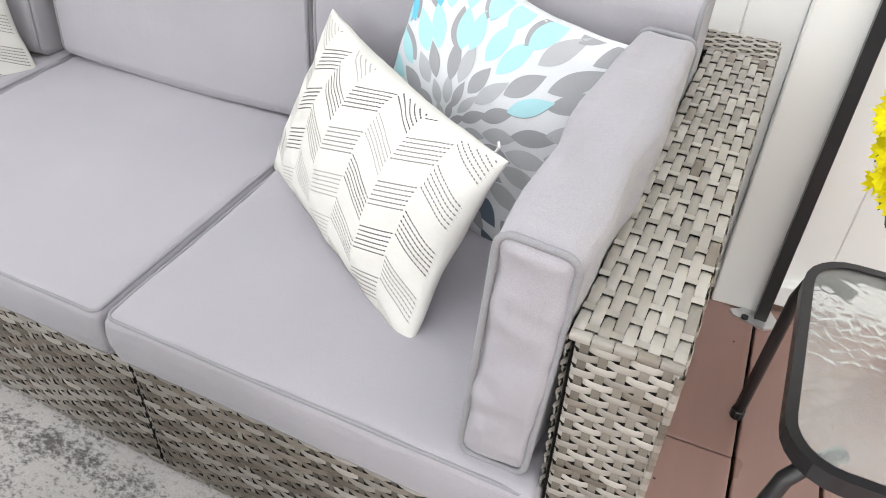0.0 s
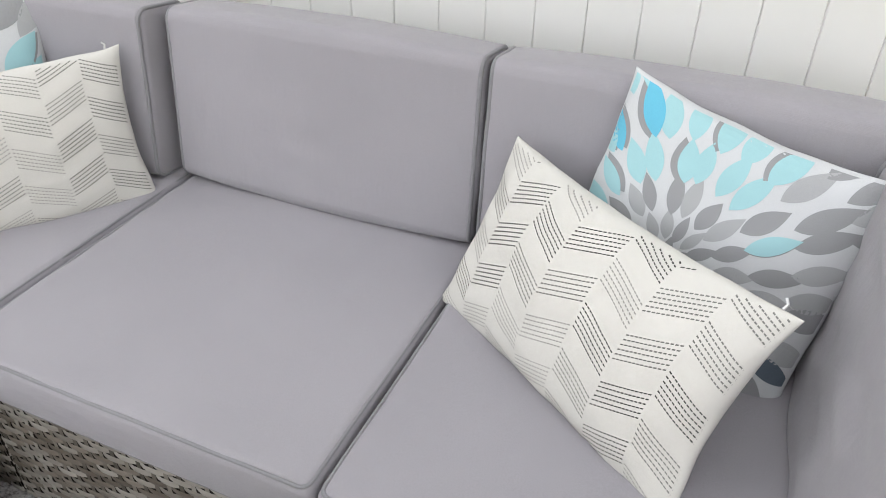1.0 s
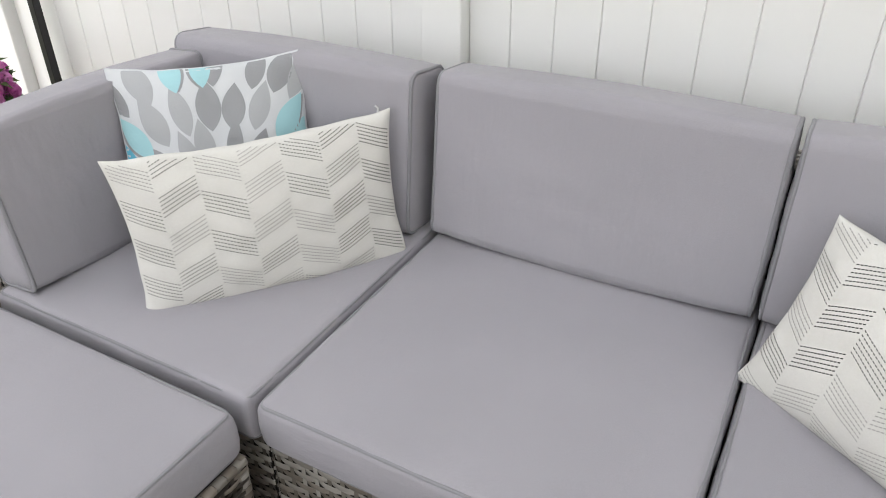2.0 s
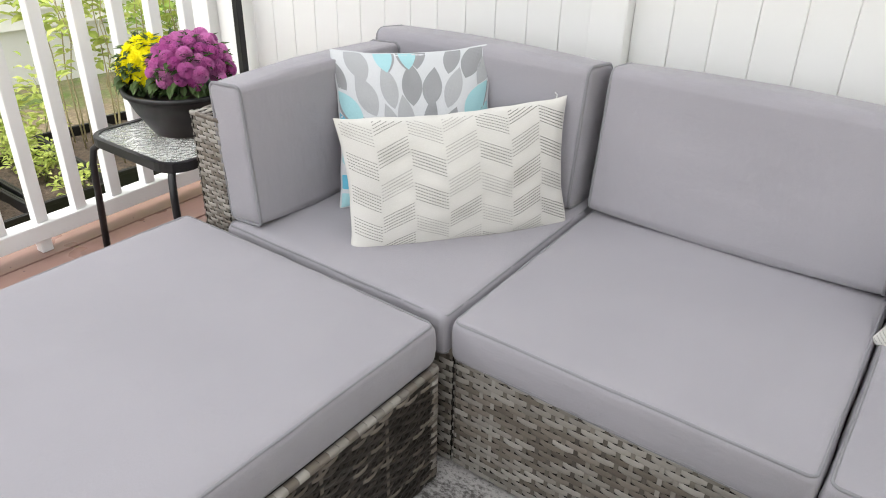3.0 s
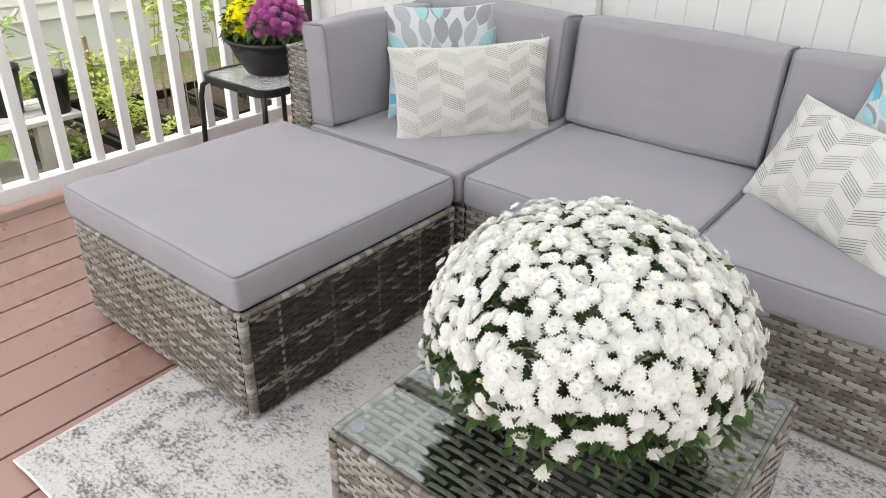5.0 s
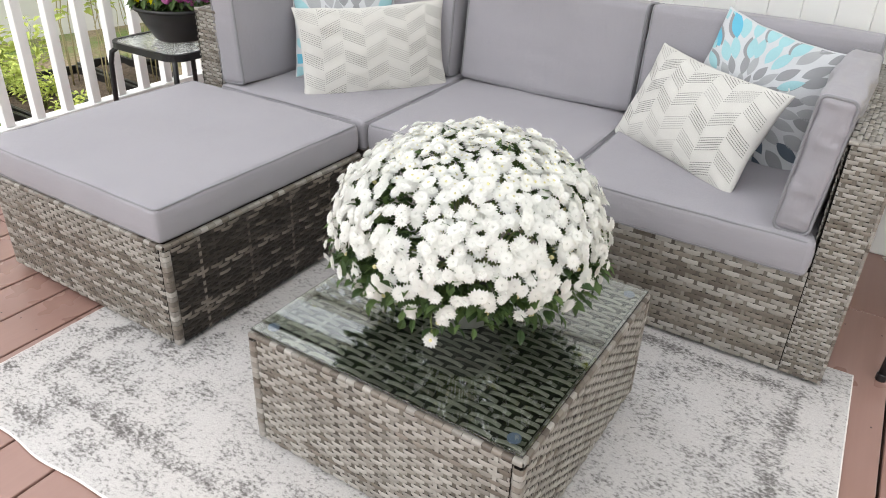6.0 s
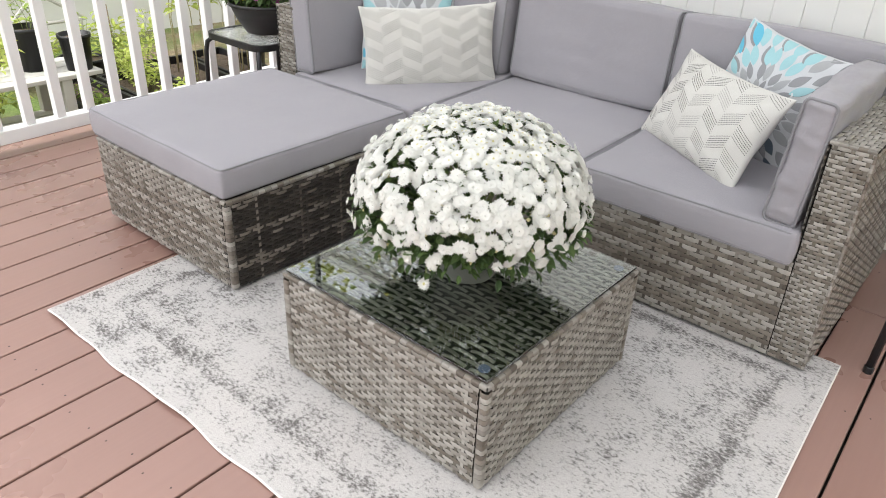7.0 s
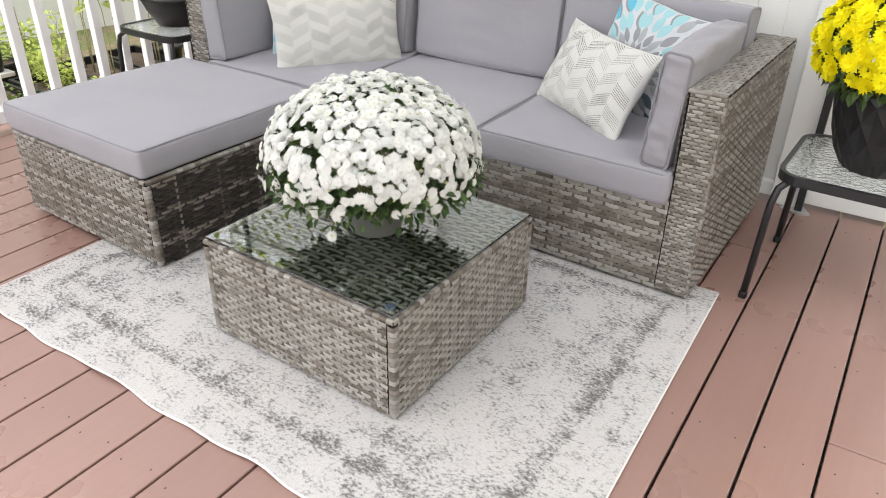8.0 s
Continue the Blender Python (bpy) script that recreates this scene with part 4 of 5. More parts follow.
# ---- flowers ----


def bloom_mesh(name, mats, layers, heart=True):
    """A flower head, facing up its own z: rings of narrow bent petals from one middle."""
    verts, faces, slots = [Vector((0, 0, 0))], [], []
    for li, (rad, count, rise, width) in enumerate(layers):
        for i in range(count):
            a = 2 * math.pi * (i + 0.5 * (li % 2)) / count + 0.17 * li
            d, q = Vector((math.cos(a), math.sin(a), 0)), Vector((-math.sin(a), math.cos(a), 0))
            k = rad * (0.92 + 0.16 * ((i * 7 + li * 3) % 5) / 4)
            b = d * k * 0.3 + Vector((0, 0, 0.0012 * li + rise * 0.3))
            c = d * k * 0.72 + Vector((0, 0, 0.0015 * li + rise * 0.85))
            e = d * k + Vector((0, 0, 0.0015 * li + rise * (0.75 + 0.3 * ((i * 5 + li) % 3))))
            n = len(verts)
            verts += [b + q * width * 0.3, b - q * width * 0.3, c + q * width * 0.5, c - q * width * 0.5, e]
            faces += [(0, n, n + 1), (n + 1, n, n + 2, n + 3), (n + 3, n + 2, n + 4)]
    s = Shape().add(verts, faces)
    n = len(s.v)
    if heart:
        ring = [(0.0036 * math.cos(k * 1.047), 0.0036 * math.sin(k * 1.047), layers[-1][2] * 0.6) for k in range(6)]
        s.v += ring + [(0, 0, layers[-1][2] * 0.6 + 0.003)]
        s.f += [(n + k, n + (k + 1) % 6, n + 6) for k in range(6)] + [(0, n, n + 1)]
        s.mi += [1] * 7
    return s.mesh(name, mats, False)


def ball_mesh(name, mats, rad):
    """A pompon head: petals all over a ball, rooted in its middle."""
    verts, faces = [Vector((0, 0, 0))], []
    n = 110
    for i in range(n):
        z = 1 - 1.75 * (i + 0.5) / n
        a = i * 2.39996
        r = math.sqrt(max(0, 1 - z * z))
        nrm = Vector((r * math.cos(a), r * math.sin(a), z))
        tan = Vector((-math.sin(a), math.cos(a), 0))
        up = nrm.cross(tan)
        c, w, k = nrm * rad * 0.72, rad * 0.17, len(verts)
        verts += [c - tan * w, c + tan * w, c + nrm * rad * 0.22 + tan * w * 1.1 + up * w * 0.4, c + nrm * rad * 0.3 + up * w * 1.2, c + nrm * rad * 0.22 - tan * w * 1.1 + up * w * 0.4]
        faces += [(k, k + 1, k + 2, k + 3, k + 4), (0, k + 1, k)]
    return Shape().add(verts, faces).mesh(name, mats, False)


def facing(p, nrm, spin, scale):
    q = nrm.to_track_quat("Z", "Y").to_matrix().to_4x4()
    return Matrix.Translation(p) @ q @ pose(0, 0, 0, 0, 0, spin) @ Matrix.Diagonal((scale, scale, scale, 1))


def dome_points(count, a, c, low, seed):
    """Even spots over a rounded dome: place and outward normal; low is the lowest height in units of c."""
    rng = random.Random(seed)
    for i in range(count):
        z = 1 - (1 - low) * (i + 0.5) / count
        ang = i * 2.39996 + rng.uniform(-0.12, 0.12)
        r = math.sqrt(max(0.0, 1 - z * z)) if z > 0 else 1 - 0.35 * z * z
        yield Vector((a * r * math.cos(ang), a * r * math.sin(ang), c * z)), Vector((r * math.cos(ang) / a, r * math.sin(ang) / a, z / c)).normalized(), rng


def white_mum():
    t = thing("potted_chrysanthemum", pose(-0.288, 0.295, 0.296), "white chrysanthemum dome in a low pot on the glass", "flowers")
    pot = Shape().lathe([(0.0, 0.0), (0.062, 0.0), (0.066, 0.004), (0.078, 0.085), (0.083, 0.087), (0.083, 0.1), (0.076, 0.1), (0.07, 0.08), (0.0, 0.08)], 40)
    part("pot", pot, painted_plastic("grey-green plastic pot", (0.15, 0.155, 0.135), 0.5, 0.4), t, smooth=True)
    A, C, base = 0.26, 0.192, 0.188
    kinds = [bloom_mesh("bloom", [PETAL_WHITE, HEART], ls) for ls in (((0.021, 17, 0.0005, 0.0058), (0.0155, 13, 0.002, 0.0055)), ((0.020, 15, -0.0025, 0.006), (0.0145, 12, 0.001, 0.0055)), ((0.0165, 14, 0.003, 0.0052), (0.0115, 11, 0.0045, 0.005)))]
    rest, made = Shape(), 0
    for p, nrm, rng in dome_points(1950, A, C, -0.2, 5):
        low = p.z < 0.03
        hole = noise.noise(p * 36 + Vector((1, 2, 7)))
        if hole > (0.12 if low else 0.34) or (p.z < 0.04 and rng.random() < 0.4):
            continue
        k = kinds[rng.choice((0, 1, 1, 1, 2))]
        q = p + nrm * rng.uniform(-0.009, 0.008) + Vector((rng.uniform(-1, 1), rng.uniform(-1, 1), rng.uniform(-1, 1))) * 0.006 + Vector((0, 0, base))
        n2 = (nrm + Vector((rng.uniform(-1, 1), rng.uniform(-1, 1), rng.uniform(-0.6, 0.7))) * 0.36).normalized()
        m = facing(q, n2, rng.uniform(0, 360), rng.uniform(0.6, 0.84))
        if made < 300 and (p.x - p.y > -0.16 or p.z > 0.17):
            part("bloom", k, None, t).matrix_basis = m
            made += 1
        else:
            me = k
            rest.add([m @ v.co for v in me.vertices], [tuple(f.vertices) for f in me.polygons], 0)
    part("bloom_mass", rest, PETAL_WHITE, t, kind="stuff")
    lv, stm, bud = Shape(), Shape(), Shape()
    for p, nrm, rng in dome_points(1700, A * 0.92, C * 0.9, -0.36, 9):
        q = p * (rng.uniform(0.86, 1.0) if p.z > 0 else rng.uniform(0.92, 1.08)) + Vector((0, 0, base))
        d = (nrm + Vector((rng.uniform(-1, 1), rng.uniform(-1, 1), rng.uniform(-1, 1))) * 0.9)
        leaf(lv, q, d, Vector((rng.uniform(-0.6, 0.6), rng.uniform(-0.6, 0.6), 1)), rng.uniform(0.02, 0.036), rng.uniform(0.011, 0.018))
        if rng.random() < 0.09:
            end = p * 1.01 + Vector((0, 0, base))
            bud.lathe([(0.0005, -0.004), (0.0042, -0.001), (0.0045, 0.002), (0.0005, 0.005)], 7, at=end)
    skirt = random.Random(19)
    for i in range(620):
        a, r = i * 2.39996, 0.06 + 0.175 * math.sqrt(skirt.random())
        at = Vector((r * math.cos(a), r * math.sin(a), base - 0.062 + 0.05 * (r / 0.235) ** 2 + skirt.uniform(-0.012, 0.012)))
        leaf(lv, at, Vector((math.cos(a + skirt.uniform(-1, 1)), math.sin(a + skirt.uniform(-1, 1)), skirt.uniform(-0.5, 0.2))), Vector((0, 0, 1)), skirt.uniform(0.028, 0.045), skirt.uniform(0.018, 0.028))
    for i in range(60):
        a = i * 2.4
        r = 0.3 + 0.65 * ((i * 37) % 60) / 60
        tip = Vector((A * r * math.cos(a), A * r * math.sin(a), base + C * math.sqrt(1 - r * r) * 0.9 * (1 if i % 3 else -0.2)))
        stm.tube([(0.03 * math.cos(a), 0.03 * math.sin(a), 0.08), tip.lerp(Vector((0, 0, 0.13)), 0.45), tip], 0.0018, 5)
    # the drooping sprig at the front of the dome
    stm.tube([(0.02, -0.12, 0.15), (0.05, -0.205, 0.125), (0.066, -0.225, 0.098)], 0.0015, 5)
    part("foliage", lv, LEAF_DARK, t, "dark green lobed foliage")
    part("stalk", stm, STEM, t, kind="stuff")
    part("bud", bud, HEART, t, kind="stuff")
    sprig = part("bloom", kinds[2], None, t)
    sprig.matrix_basis = facing(Vector((0.067, -0.23, 0.094)), Vector((0.3, -0.8, 0.4)), 0, 0.9)


def side_table(m, label):
    """A low table with a rounded steel rim, four splayed tube legs and pebbled glass."""
    t = thing("side_table", m, label, "side table", "side tables")
    w, top = 0.41, 0.395
    def loop(half, r, z, n=7):
        out = []
        for cx, cy, a0 in ((half - r, half - r, 0), (-half + r, half - r, 90), (-half + r, -half + r, 180), (half - r, -half + r, 270)):
            out += [(cx + r * math.cos(radians(a0 + 90 * i / (n - 1))), cy + r * math.sin(radians(a0 + 90 * i / (n - 1))), z) for i in range(n)]
        return out
    rim = Shape()
    a, b, c, d = loop(w / 2, 0.07, top), loop(w / 2, 0.07, top - 0.026), loop(w / 2 - 0.014, 0.056, top), loop(w / 2 - 0.014, 0.056, top - 0.026)
    n = len(a)
    rim.add(a + b + d + c, [(k * n + i, k * n + (i + 1) % n, ((k + 1) % 4) * n + (i + 1) % n, ((k + 1) % 4) * n + i) for k in range(4) for i in range(n)])
    part("rim", rim, BLACK_STEEL, t)
    pane = Shape()
    e, f = loop(w / 2 - 0.014, 0.056, top - 0.003), loop(w / 2 - 0.014, 0.056, top - 0.008)
    pane.add(e + f, [tuple(range(n)), tuple(reversed(range(n, 2 * n)))] + [(i, n + i, n + (i + 1) % n, (i + 1) % n) for i in range(n)])
    part("glass_pane", pane, PEBBLED, t, "pebbled clear glass with specks").visible_shadow = False
    for sx in (-1, 1):
        for sy in (-1, 1):
            pts = [(sx * (w / 2 - 0.07), sy * (w / 2 - 0.055), top - 0.022), (sx * (w / 2 - 0.04), sy * (w / 2 - 0.03), top - 0.024), (sx * (w / 2 - 0.018), sy * (w / 2 - 0.012), top - 0.045), (sx * (w / 2 - 0.01), sy * (w / 2 - 0.005), top - 0.09), (sx * (w / 2 + 0.0), sy * (w / 2 + 0.005), 0.012)]
            leg = part("leg", Shape().tube(pts, 0.0105, 10), BLACK_STEEL, t, smooth=True)
            part("rubber_foot", Shape().lathe([(0, 0), (0.0125, 0), (0.0125, 0.018), (0.0105, 0.02)], 10, at=(pts[-1][0], pts[-1][1], 0)), BLACK_PLASTIC, leg)
    return t


def bowl_of_mums(m):
    t = thing("flower_bowl", m, "black bowl planter of magenta and yellow chrysanthemums", "flowers")
    part("bowl", Shape().lathe([(0, 0), (0.09, 0), (0.095, 0.004), (0.135, 0.07), (0.154, 0.116), (0.162, 0.118), (0.164, 0.13), (0.154, 0.132), (0.147, 0.115), (0.0, 0.102)], 44), BLACK_PLASTIC, t, smooth=True)
    part("soil", Shape().lathe([(0.147, 0.104), (0.08, 0.109), (0, 0.112)], 24), SOIL, t)
    pink, yel = ball_mesh("bloom", [PETAL_PINK], 0.0235), bloom_mesh("bloom", [PETAL_YELLOW, PETAL_YELLOW], ((0.022, 15, 0.001, 0.0075), (0.017, 13, 0.006, 0.007), (0.011, 9, 0.01, 0.006)))
    rng = random.Random(11)
    lv = Shape()
    for at, a, c, count, me, sc in (((0.045, 0.01, 0.17), 0.105, 0.1, 62, pink, 0.95), ((-0.085, -0.03, 0.158), 0.082, 0.09, 165, yel, 1.0)):
        for p, nrm, r2 in dome_points(count, a, c, -0.05, int(a * 1000)):
            q = p + Vector(at) + nrm * r2.uniform(-0.008, 0.008)
            part("bloom", me, None, t).matrix_basis = facing(q, (nrm + Vector((r2.uniform(-1, 1), r2.uniform(-1, 1), r2.uniform(-1, 1))) * 0.2).normalized(), r2.uniform(0, 360), sc * r2.uniform(0.85, 1.1))
        for p, nrm, r2 in dome_points(260, a * 0.9, c * 0.85, -0.5, 77):
            leaf(lv, p + Vector(at), nrm + Vector((r2.uniform(-1, 1), r2.uniform(-1, 1), r2.uniform(-1, 0.6))), Vector((0, 0, 1)), r2.uniform(0.03, 0.055), r2.uniform(0.018, 0.03))
    part("foliage", lv, LEAF_DARK, t)


def yellow_mum(m):
    t = thing("potted_chrysanthemum", m, "bright yellow chrysanthemum in a faceted black pot", "flowers")
    s = Shape()
    n, rows = 16, [(0.088, 0.0), (0.118, 0.05), (0.132, 0.1), (0.142, 0.15), (0.148, 0.2), (0.15, 0.222)]
    pts = []
    for j, (r, z) in enumerate(rows):
        for i in range(2 * n):
            k = 1.0 if (i + j) % 2 else 0.955
            pts.append((r * k * math.cos(math.pi * i / n), r * k * math.sin(math.pi * i / n), z))
    faces = []
    for j in range(len(rows) - 1):
        for i in range(2 * n):
            a, b, c, d = j * 2 * n + i, j * 2 * n + (i + 1) % (2 * n), (j + 1) * 2 * n + (i + 1) % (2 * n), (j + 1) * 2 * n + i
            faces += [(a, b, c), (a, c, d)] if (i + j) % 2 else [(a, b, d), (b, c, d)]
    s.add(pts, faces + [tuple(reversed(range(2 * n)))])
    part("pot", s, BLACK_PLASTIC, t, "black pot with diamond facets")
    part("soil", Shape().lathe([(0.14, 0.2), (0, 0.205)], 24), SOIL, t)
    me = bloom_mesh("bloom", [PETAL_YELLOW, PETAL_YELLOW], ((0.026, 15, 0.002, 0.009), (0.021, 13, 0.007, 0.008), (0.014, 10, 0.012, 0.007)))
    for p, nrm, rng in dome_points(390, 0.215, 0.17, -0.45, 21):
        if p.z < 0 and rng.random() < 0.45:
            continue
        q = p + Vector((0, 0, 0.33)) + nrm * rng.uniform(-0.012, 0.01)
        part("bloom", me, None, t).matrix_basis = facing(q, (nrm + Vector((rng.uniform(-1, 1), rng.uniform(-1, 1), rng.uniform(-0.5, 1))) * 0.3).normalized(), rng.uniform(0, 360), rng.uniform(0.85, 1.15))
    lv = Shape()
    for p, nrm, rng in dome_points(700, 0.2, 0.16, -0.75, 31):
        leaf(lv, p * rng.uniform(0.85, 1) + Vector((0, 0, 0.33)), nrm + Vector((rng.uniform(-1, 1), rng.uniform(-1, 1), rng.uniform(-1, 0.5))), Vector((0, 0, 1)), rng.uniform(0.03, 0.05), rng.uniform(0.018, 0.028))
    part("foliage", lv, LEAF_DARK, t)


def canopy(m, w, d, eave, peak):
    """A square pop-up canopy: four posts on foot plates, eave and hip bars, a pitched cloth and a hanging valance."""
    t = thing("canopy", m, "black-framed pop-up canopy with pale grey cloth roof", "canopy")
    post = Shape().box((-0.0125, -0.0125, 0.004), (0.0125, 0.0125, eave), 0.002).mesh("post", [BLACK_STEEL])
    plate = Shape()
    tri = [(0.03, 0.03), (-0.055, 0.03), (-0.055, 0.012), (-0.01, -0.035), (0.03, -0.035)]
    plate.add([(x, y, z) for z in (0.0, 0.005) for x, y in tri], [(4, 3, 2, 1, 0), (5, 6, 7, 8, 9)] + [(i, (i + 1) % 5, 5 + (i + 1) % 5, 5 + i) for i in range(5)])
    plate = plate.mesh("foot_plate", [GALVANISED])
    bolt = Shape().lathe([(0.008, 0.005), (0.008, 0.009), (0, 0.009)], 6, at=(-0.035, 0, 0)).mesh("bolt", [BLACK_STEEL])
    corners = [(-w / 2, 0), (w / 2, 0), (w / 2, -d), (-w / 2, -d)]
    top = Vector((0, -d / 2, peak))
    for (x, y), turn in zip(corners, (0, 29, 90, 180)):
        p = part("post", post, None, t)
        p.location = (x, y, 0)
        f = part("foot_plate", plate, None, p, "bare metal foot plate")
        f.rotation_euler = (0, 0, radians(turn))
        part("bolt", bolt, None, p).rotation_euler = (0, 0, radians(turn))
        part("hip_bar", Shape().tube([(x, y, eave - 0.02), top - Vector((0, 0, 0.04))], 0.01, 6), BLACK_STEEL, t)
    n = 12
    for (ax, ay), (bx, by) in zip(corners, corners[1:] + corners[:1]):
        a, b = Vector((ax, ay, eave)), Vector((bx, by, eave))
        part("eave_bar", Shape().tube([a - Vector((0, 0, 0.02)), b - Vector((0, 0, 0.02))], 0.01, 6), BLACK_STEEL, t)
        out = (a + b) / 2 - Vector((0, -d / 2, eave))
        out = out.normalized() * 0.02
        cloth_side, val = Shape(), Shape()
        pts = []
        for j in range(n + 1):
            f = j / n
            for i in range(n + 1):
                p = a.lerp(b, i / n).lerp(top, f) + out * (1 - f)
                p.z -= 0.05 * math.sin(math.pi * f) * math.sin(math.pi * i / n)
                pts.append(p)
        quads = [(j * (n + 1) + i, j * (n + 1) + i + 1, (j + 1) * (n + 1) + i + 1, (j + 1) * (n + 1) + i) for j in range(n) for i in range(n)]
        cloth_side.add(pts, quads)
        part("roof_cloth", cloth_side, CANOPY_CLOTH, t, smooth=True)
        k = 30
        val.add([a.lerp(b, i / k) + out * (1 + 0.15 * math.sin(i * 1.9) * z) - Vector((0, 0, z * 0.1)) for z in (0, 1) for i in range(k + 1)], [(i, i + 1, k + 2 + i, k + 1 + i) for i in range(k)])
        part("valance", val, CANOPY_CLOTH, t, smooth=True)


def unseen_wall():
    """A plain unseen wall, added on the deck's far side to block and bounce light."""
    w = Shape().box((5.4, -7, -0.5), (5.6, 2.4, 4.2), 0.01)
    solid("unseen_wall_east", w, [SIDING], pose(0, 0, 0), "plain cream unseen wall added to shape the light", "wall", kind="structure")


def rug():
    """A thin rug whose front edge ripples off the boards."""
    c = [Vector((-1.275, -0.294, 0)), Vector((0.497, -0.262, 0)), Vector((0.436, 0.99, 0)), Vector((-1.335, 0.955, 0))]
    nx, ny = 110, 60
    def at(u, v):
        p = c[0].lerp(c[1], u).lerp(c[3].lerp(c[2], u), v)
        edge = max(0.0, 1 - v / 0.05)
        p.y += edge * (0.0035 * math.sin(u * 23) + 0.003 * math.sin(u * 51 + 1)) * min(1.0, u * 6)
        lift = max(0.0, 1 - v / 0.12) ** 2 * 0.009 * max(0.0, math.sin(u * 23 + 0.6) * 0.6 + 0.4 * math.sin(u * 41))
        p.z = 0.0085 + lift + 0.0006 * noise.noise(p * 40)
        return p
    s = Shape()
    s.add([at(i / nx, j / ny) for j in range(ny + 1) for i in range(nx + 1)], [(j * (nx + 1) + i, j * (nx + 1) + i + 1, (j + 1) * (nx + 1) + i + 1, (j + 1) * (nx + 1) + i) for j in range(ny) for i in range(nx)])
    ob = solid("rug", s, [RUG], pose(0, 0, 0), "cream and grey distressed low-pile area rug", "rug", smooth=True)
    line = [at(i / nx, 0) for i in range(nx)] + [at(1, j / ny) for j in range(ny)] + [at(1 - i / nx, 1) for i in range(nx)] + [at(0, 1 - j / ny) for j in range(ny)]
    part("binding", Shape().tube([p - Vector((0, 0, 0.0035)) for p in line], 0.0036, 6, closed=True), RUG_EDGE, ob, smooth=True)


def deck():
    """Boards along the deck's own y, with open gaps, a few butt joints and nail heads."""
    d = thing("floor", SKEW, "red-brown stained timber deck boards", "floor", kind="structure")
    under = Shape().box((-2.75, -3.4, -0.2), (3.4, 1.85, -0.05))
    part("joists", under, CORE_SHADE, d)
    part("fascia", Shape().box((-2.79, -3.4, -0.54), (-2.752, 1.85, -0.032), 0.004), DECK, d)
    made = {}
    def board(y0, y1):
        key = (round(y0, 3), round(y1, 3))
        if key not in made:
            s = Shape().box((-BOARD / 2 + GAP / 2, y0, -0.03), (BOARD / 2 - GAP / 2, y1, 0.0), 0.003)
            rng = random.Random(int(y0 * 100) + 7)
            y = math.ceil((y0 + 0.02) / 0.406) * 0.406
            while y < y1 - 0.02:
                for x in (-0.042, 0.04):
                    cx, cy = x + rng.uniform(-0.006, 0.006), y + rng.uniform(-0.012, 0.012)
                    s.add([(cx + 0.0024 * math.cos(k), cy + 0.0028 * math.sin(k), 0.0004) for k in (0, 1.05, 2.1, 3.14, 4.19, 5.24)], [(0, 1, 2, 3, 4, 5)], 1)
                y += 0.406
            made[key] = s.mesh("deck_board", [DECK, NAIL])
        return made[key]
    i0 = -18
    while True:
        x = -0.1715 + BOARD * i0 + BOARD / 2
        if x > 3.3:
            break
        if x > -2.72:
            cut = {4: 1.33, 1: -1.6, -5: -1.9, -9: -0.7, -13: 0.3, 7: 0.5, 10: -0.9}.get(i0)
            for y0, y1 in ([(-3.4, cut - 0.0015), (cut + 0.0015, 1.84)] if cut is not None else [(-3.4, 1.84)]):
                part("deck_board", board(y0, y1), None, d).location = (x, 0, 0)
        i0 += 1


# ---- the place ----
ground_and_yard()
lap_house()
unseen_wall()
fence()
railing()
for tx, ty, th, sd in ((-0.7, 5.4, 5.6, 1), (1.1, 4.9, 5.4, 2), (3.0, 4.6, 5.0, 3), (-4.6, 6.6, 3.2, 4), (0.2, 7.2, 6.6, 5), (2.4, 6.8, 6.4, 6), (-4.6, 5.3, 5.3, 7), (-2.4, 6.4, 6.0, 8)):
    tree(pose(tx, ty, -0.45), th, sd)
rug()

# sofa
sofa_unit("corner_sofa", -1.715, -0.988, -1, "grey-brown wicker corner seat with low armrest")
sofa_unit("armless_sofa", -0.983, -0.352, 0, "grey-brown wicker armless middle seat")
sofa_unit("corner_sofa", -0.347, 0.37, 1, "grey-brown wicker end seat with flat armrest")
ottoman()
SEATS = "seat cushions"
cushion("seat_cushion", pose(-1.302, 1.215, 0.346, 1.4, 0, 0), 0.615, 0.70, 0.09, "grey piped seat cushion on the corner seat", SEATS, 1)
cushion("seat_cushion", pose(-0.667, 1.215, 0.346, 1.4, 0, 0), 0.625, 0.70, 0.09, "grey piped seat cushion on the middle seat", SEATS, 2)
cushion("seat_cushion", pose(-0.038, 1.215, 0.346, 1.4, 0, 0), 0.612, 0.70, 0.09, "grey piped seat cushion on the end seat", SEATS, 3)
cushion("ottoman_cushion", pose(-1.352, 0.472, 0.344), 0.72, 0.725, 0.088, "grey piped square cushion on the ottoman", SEATS, 4, 0.01)
BACKS = "back cushions"
LYING_X = Matrix(((0, 0, 1, 0), (1, 0, 0, 0), (0, 1, 0, 0), (0, 0, 0, 1)))
LYING_Y = Matrix(((-1, 0, 0, 0), (0, 0, 1, 0), (0, 1, 0, 0), (0, 0, 0, 1)))
for bx, by, bw, sd, where in ((-1.318, 1.445, 0.605, 5, "corner"), (-0.674, 1.478, 0.617, 6, "middle"), (-0.045, 1.478, 0.617, 7, "end")):
    bolster("back_cushion", pose(bx, by, 0.561, -6, 0, 0) @ LYING_X, 0.125, 0.328, bw, "grey piped back cushion of the %s seat" % where, BACKS, sd, 0.0018, 0.022)
SIDES = "side cushions"
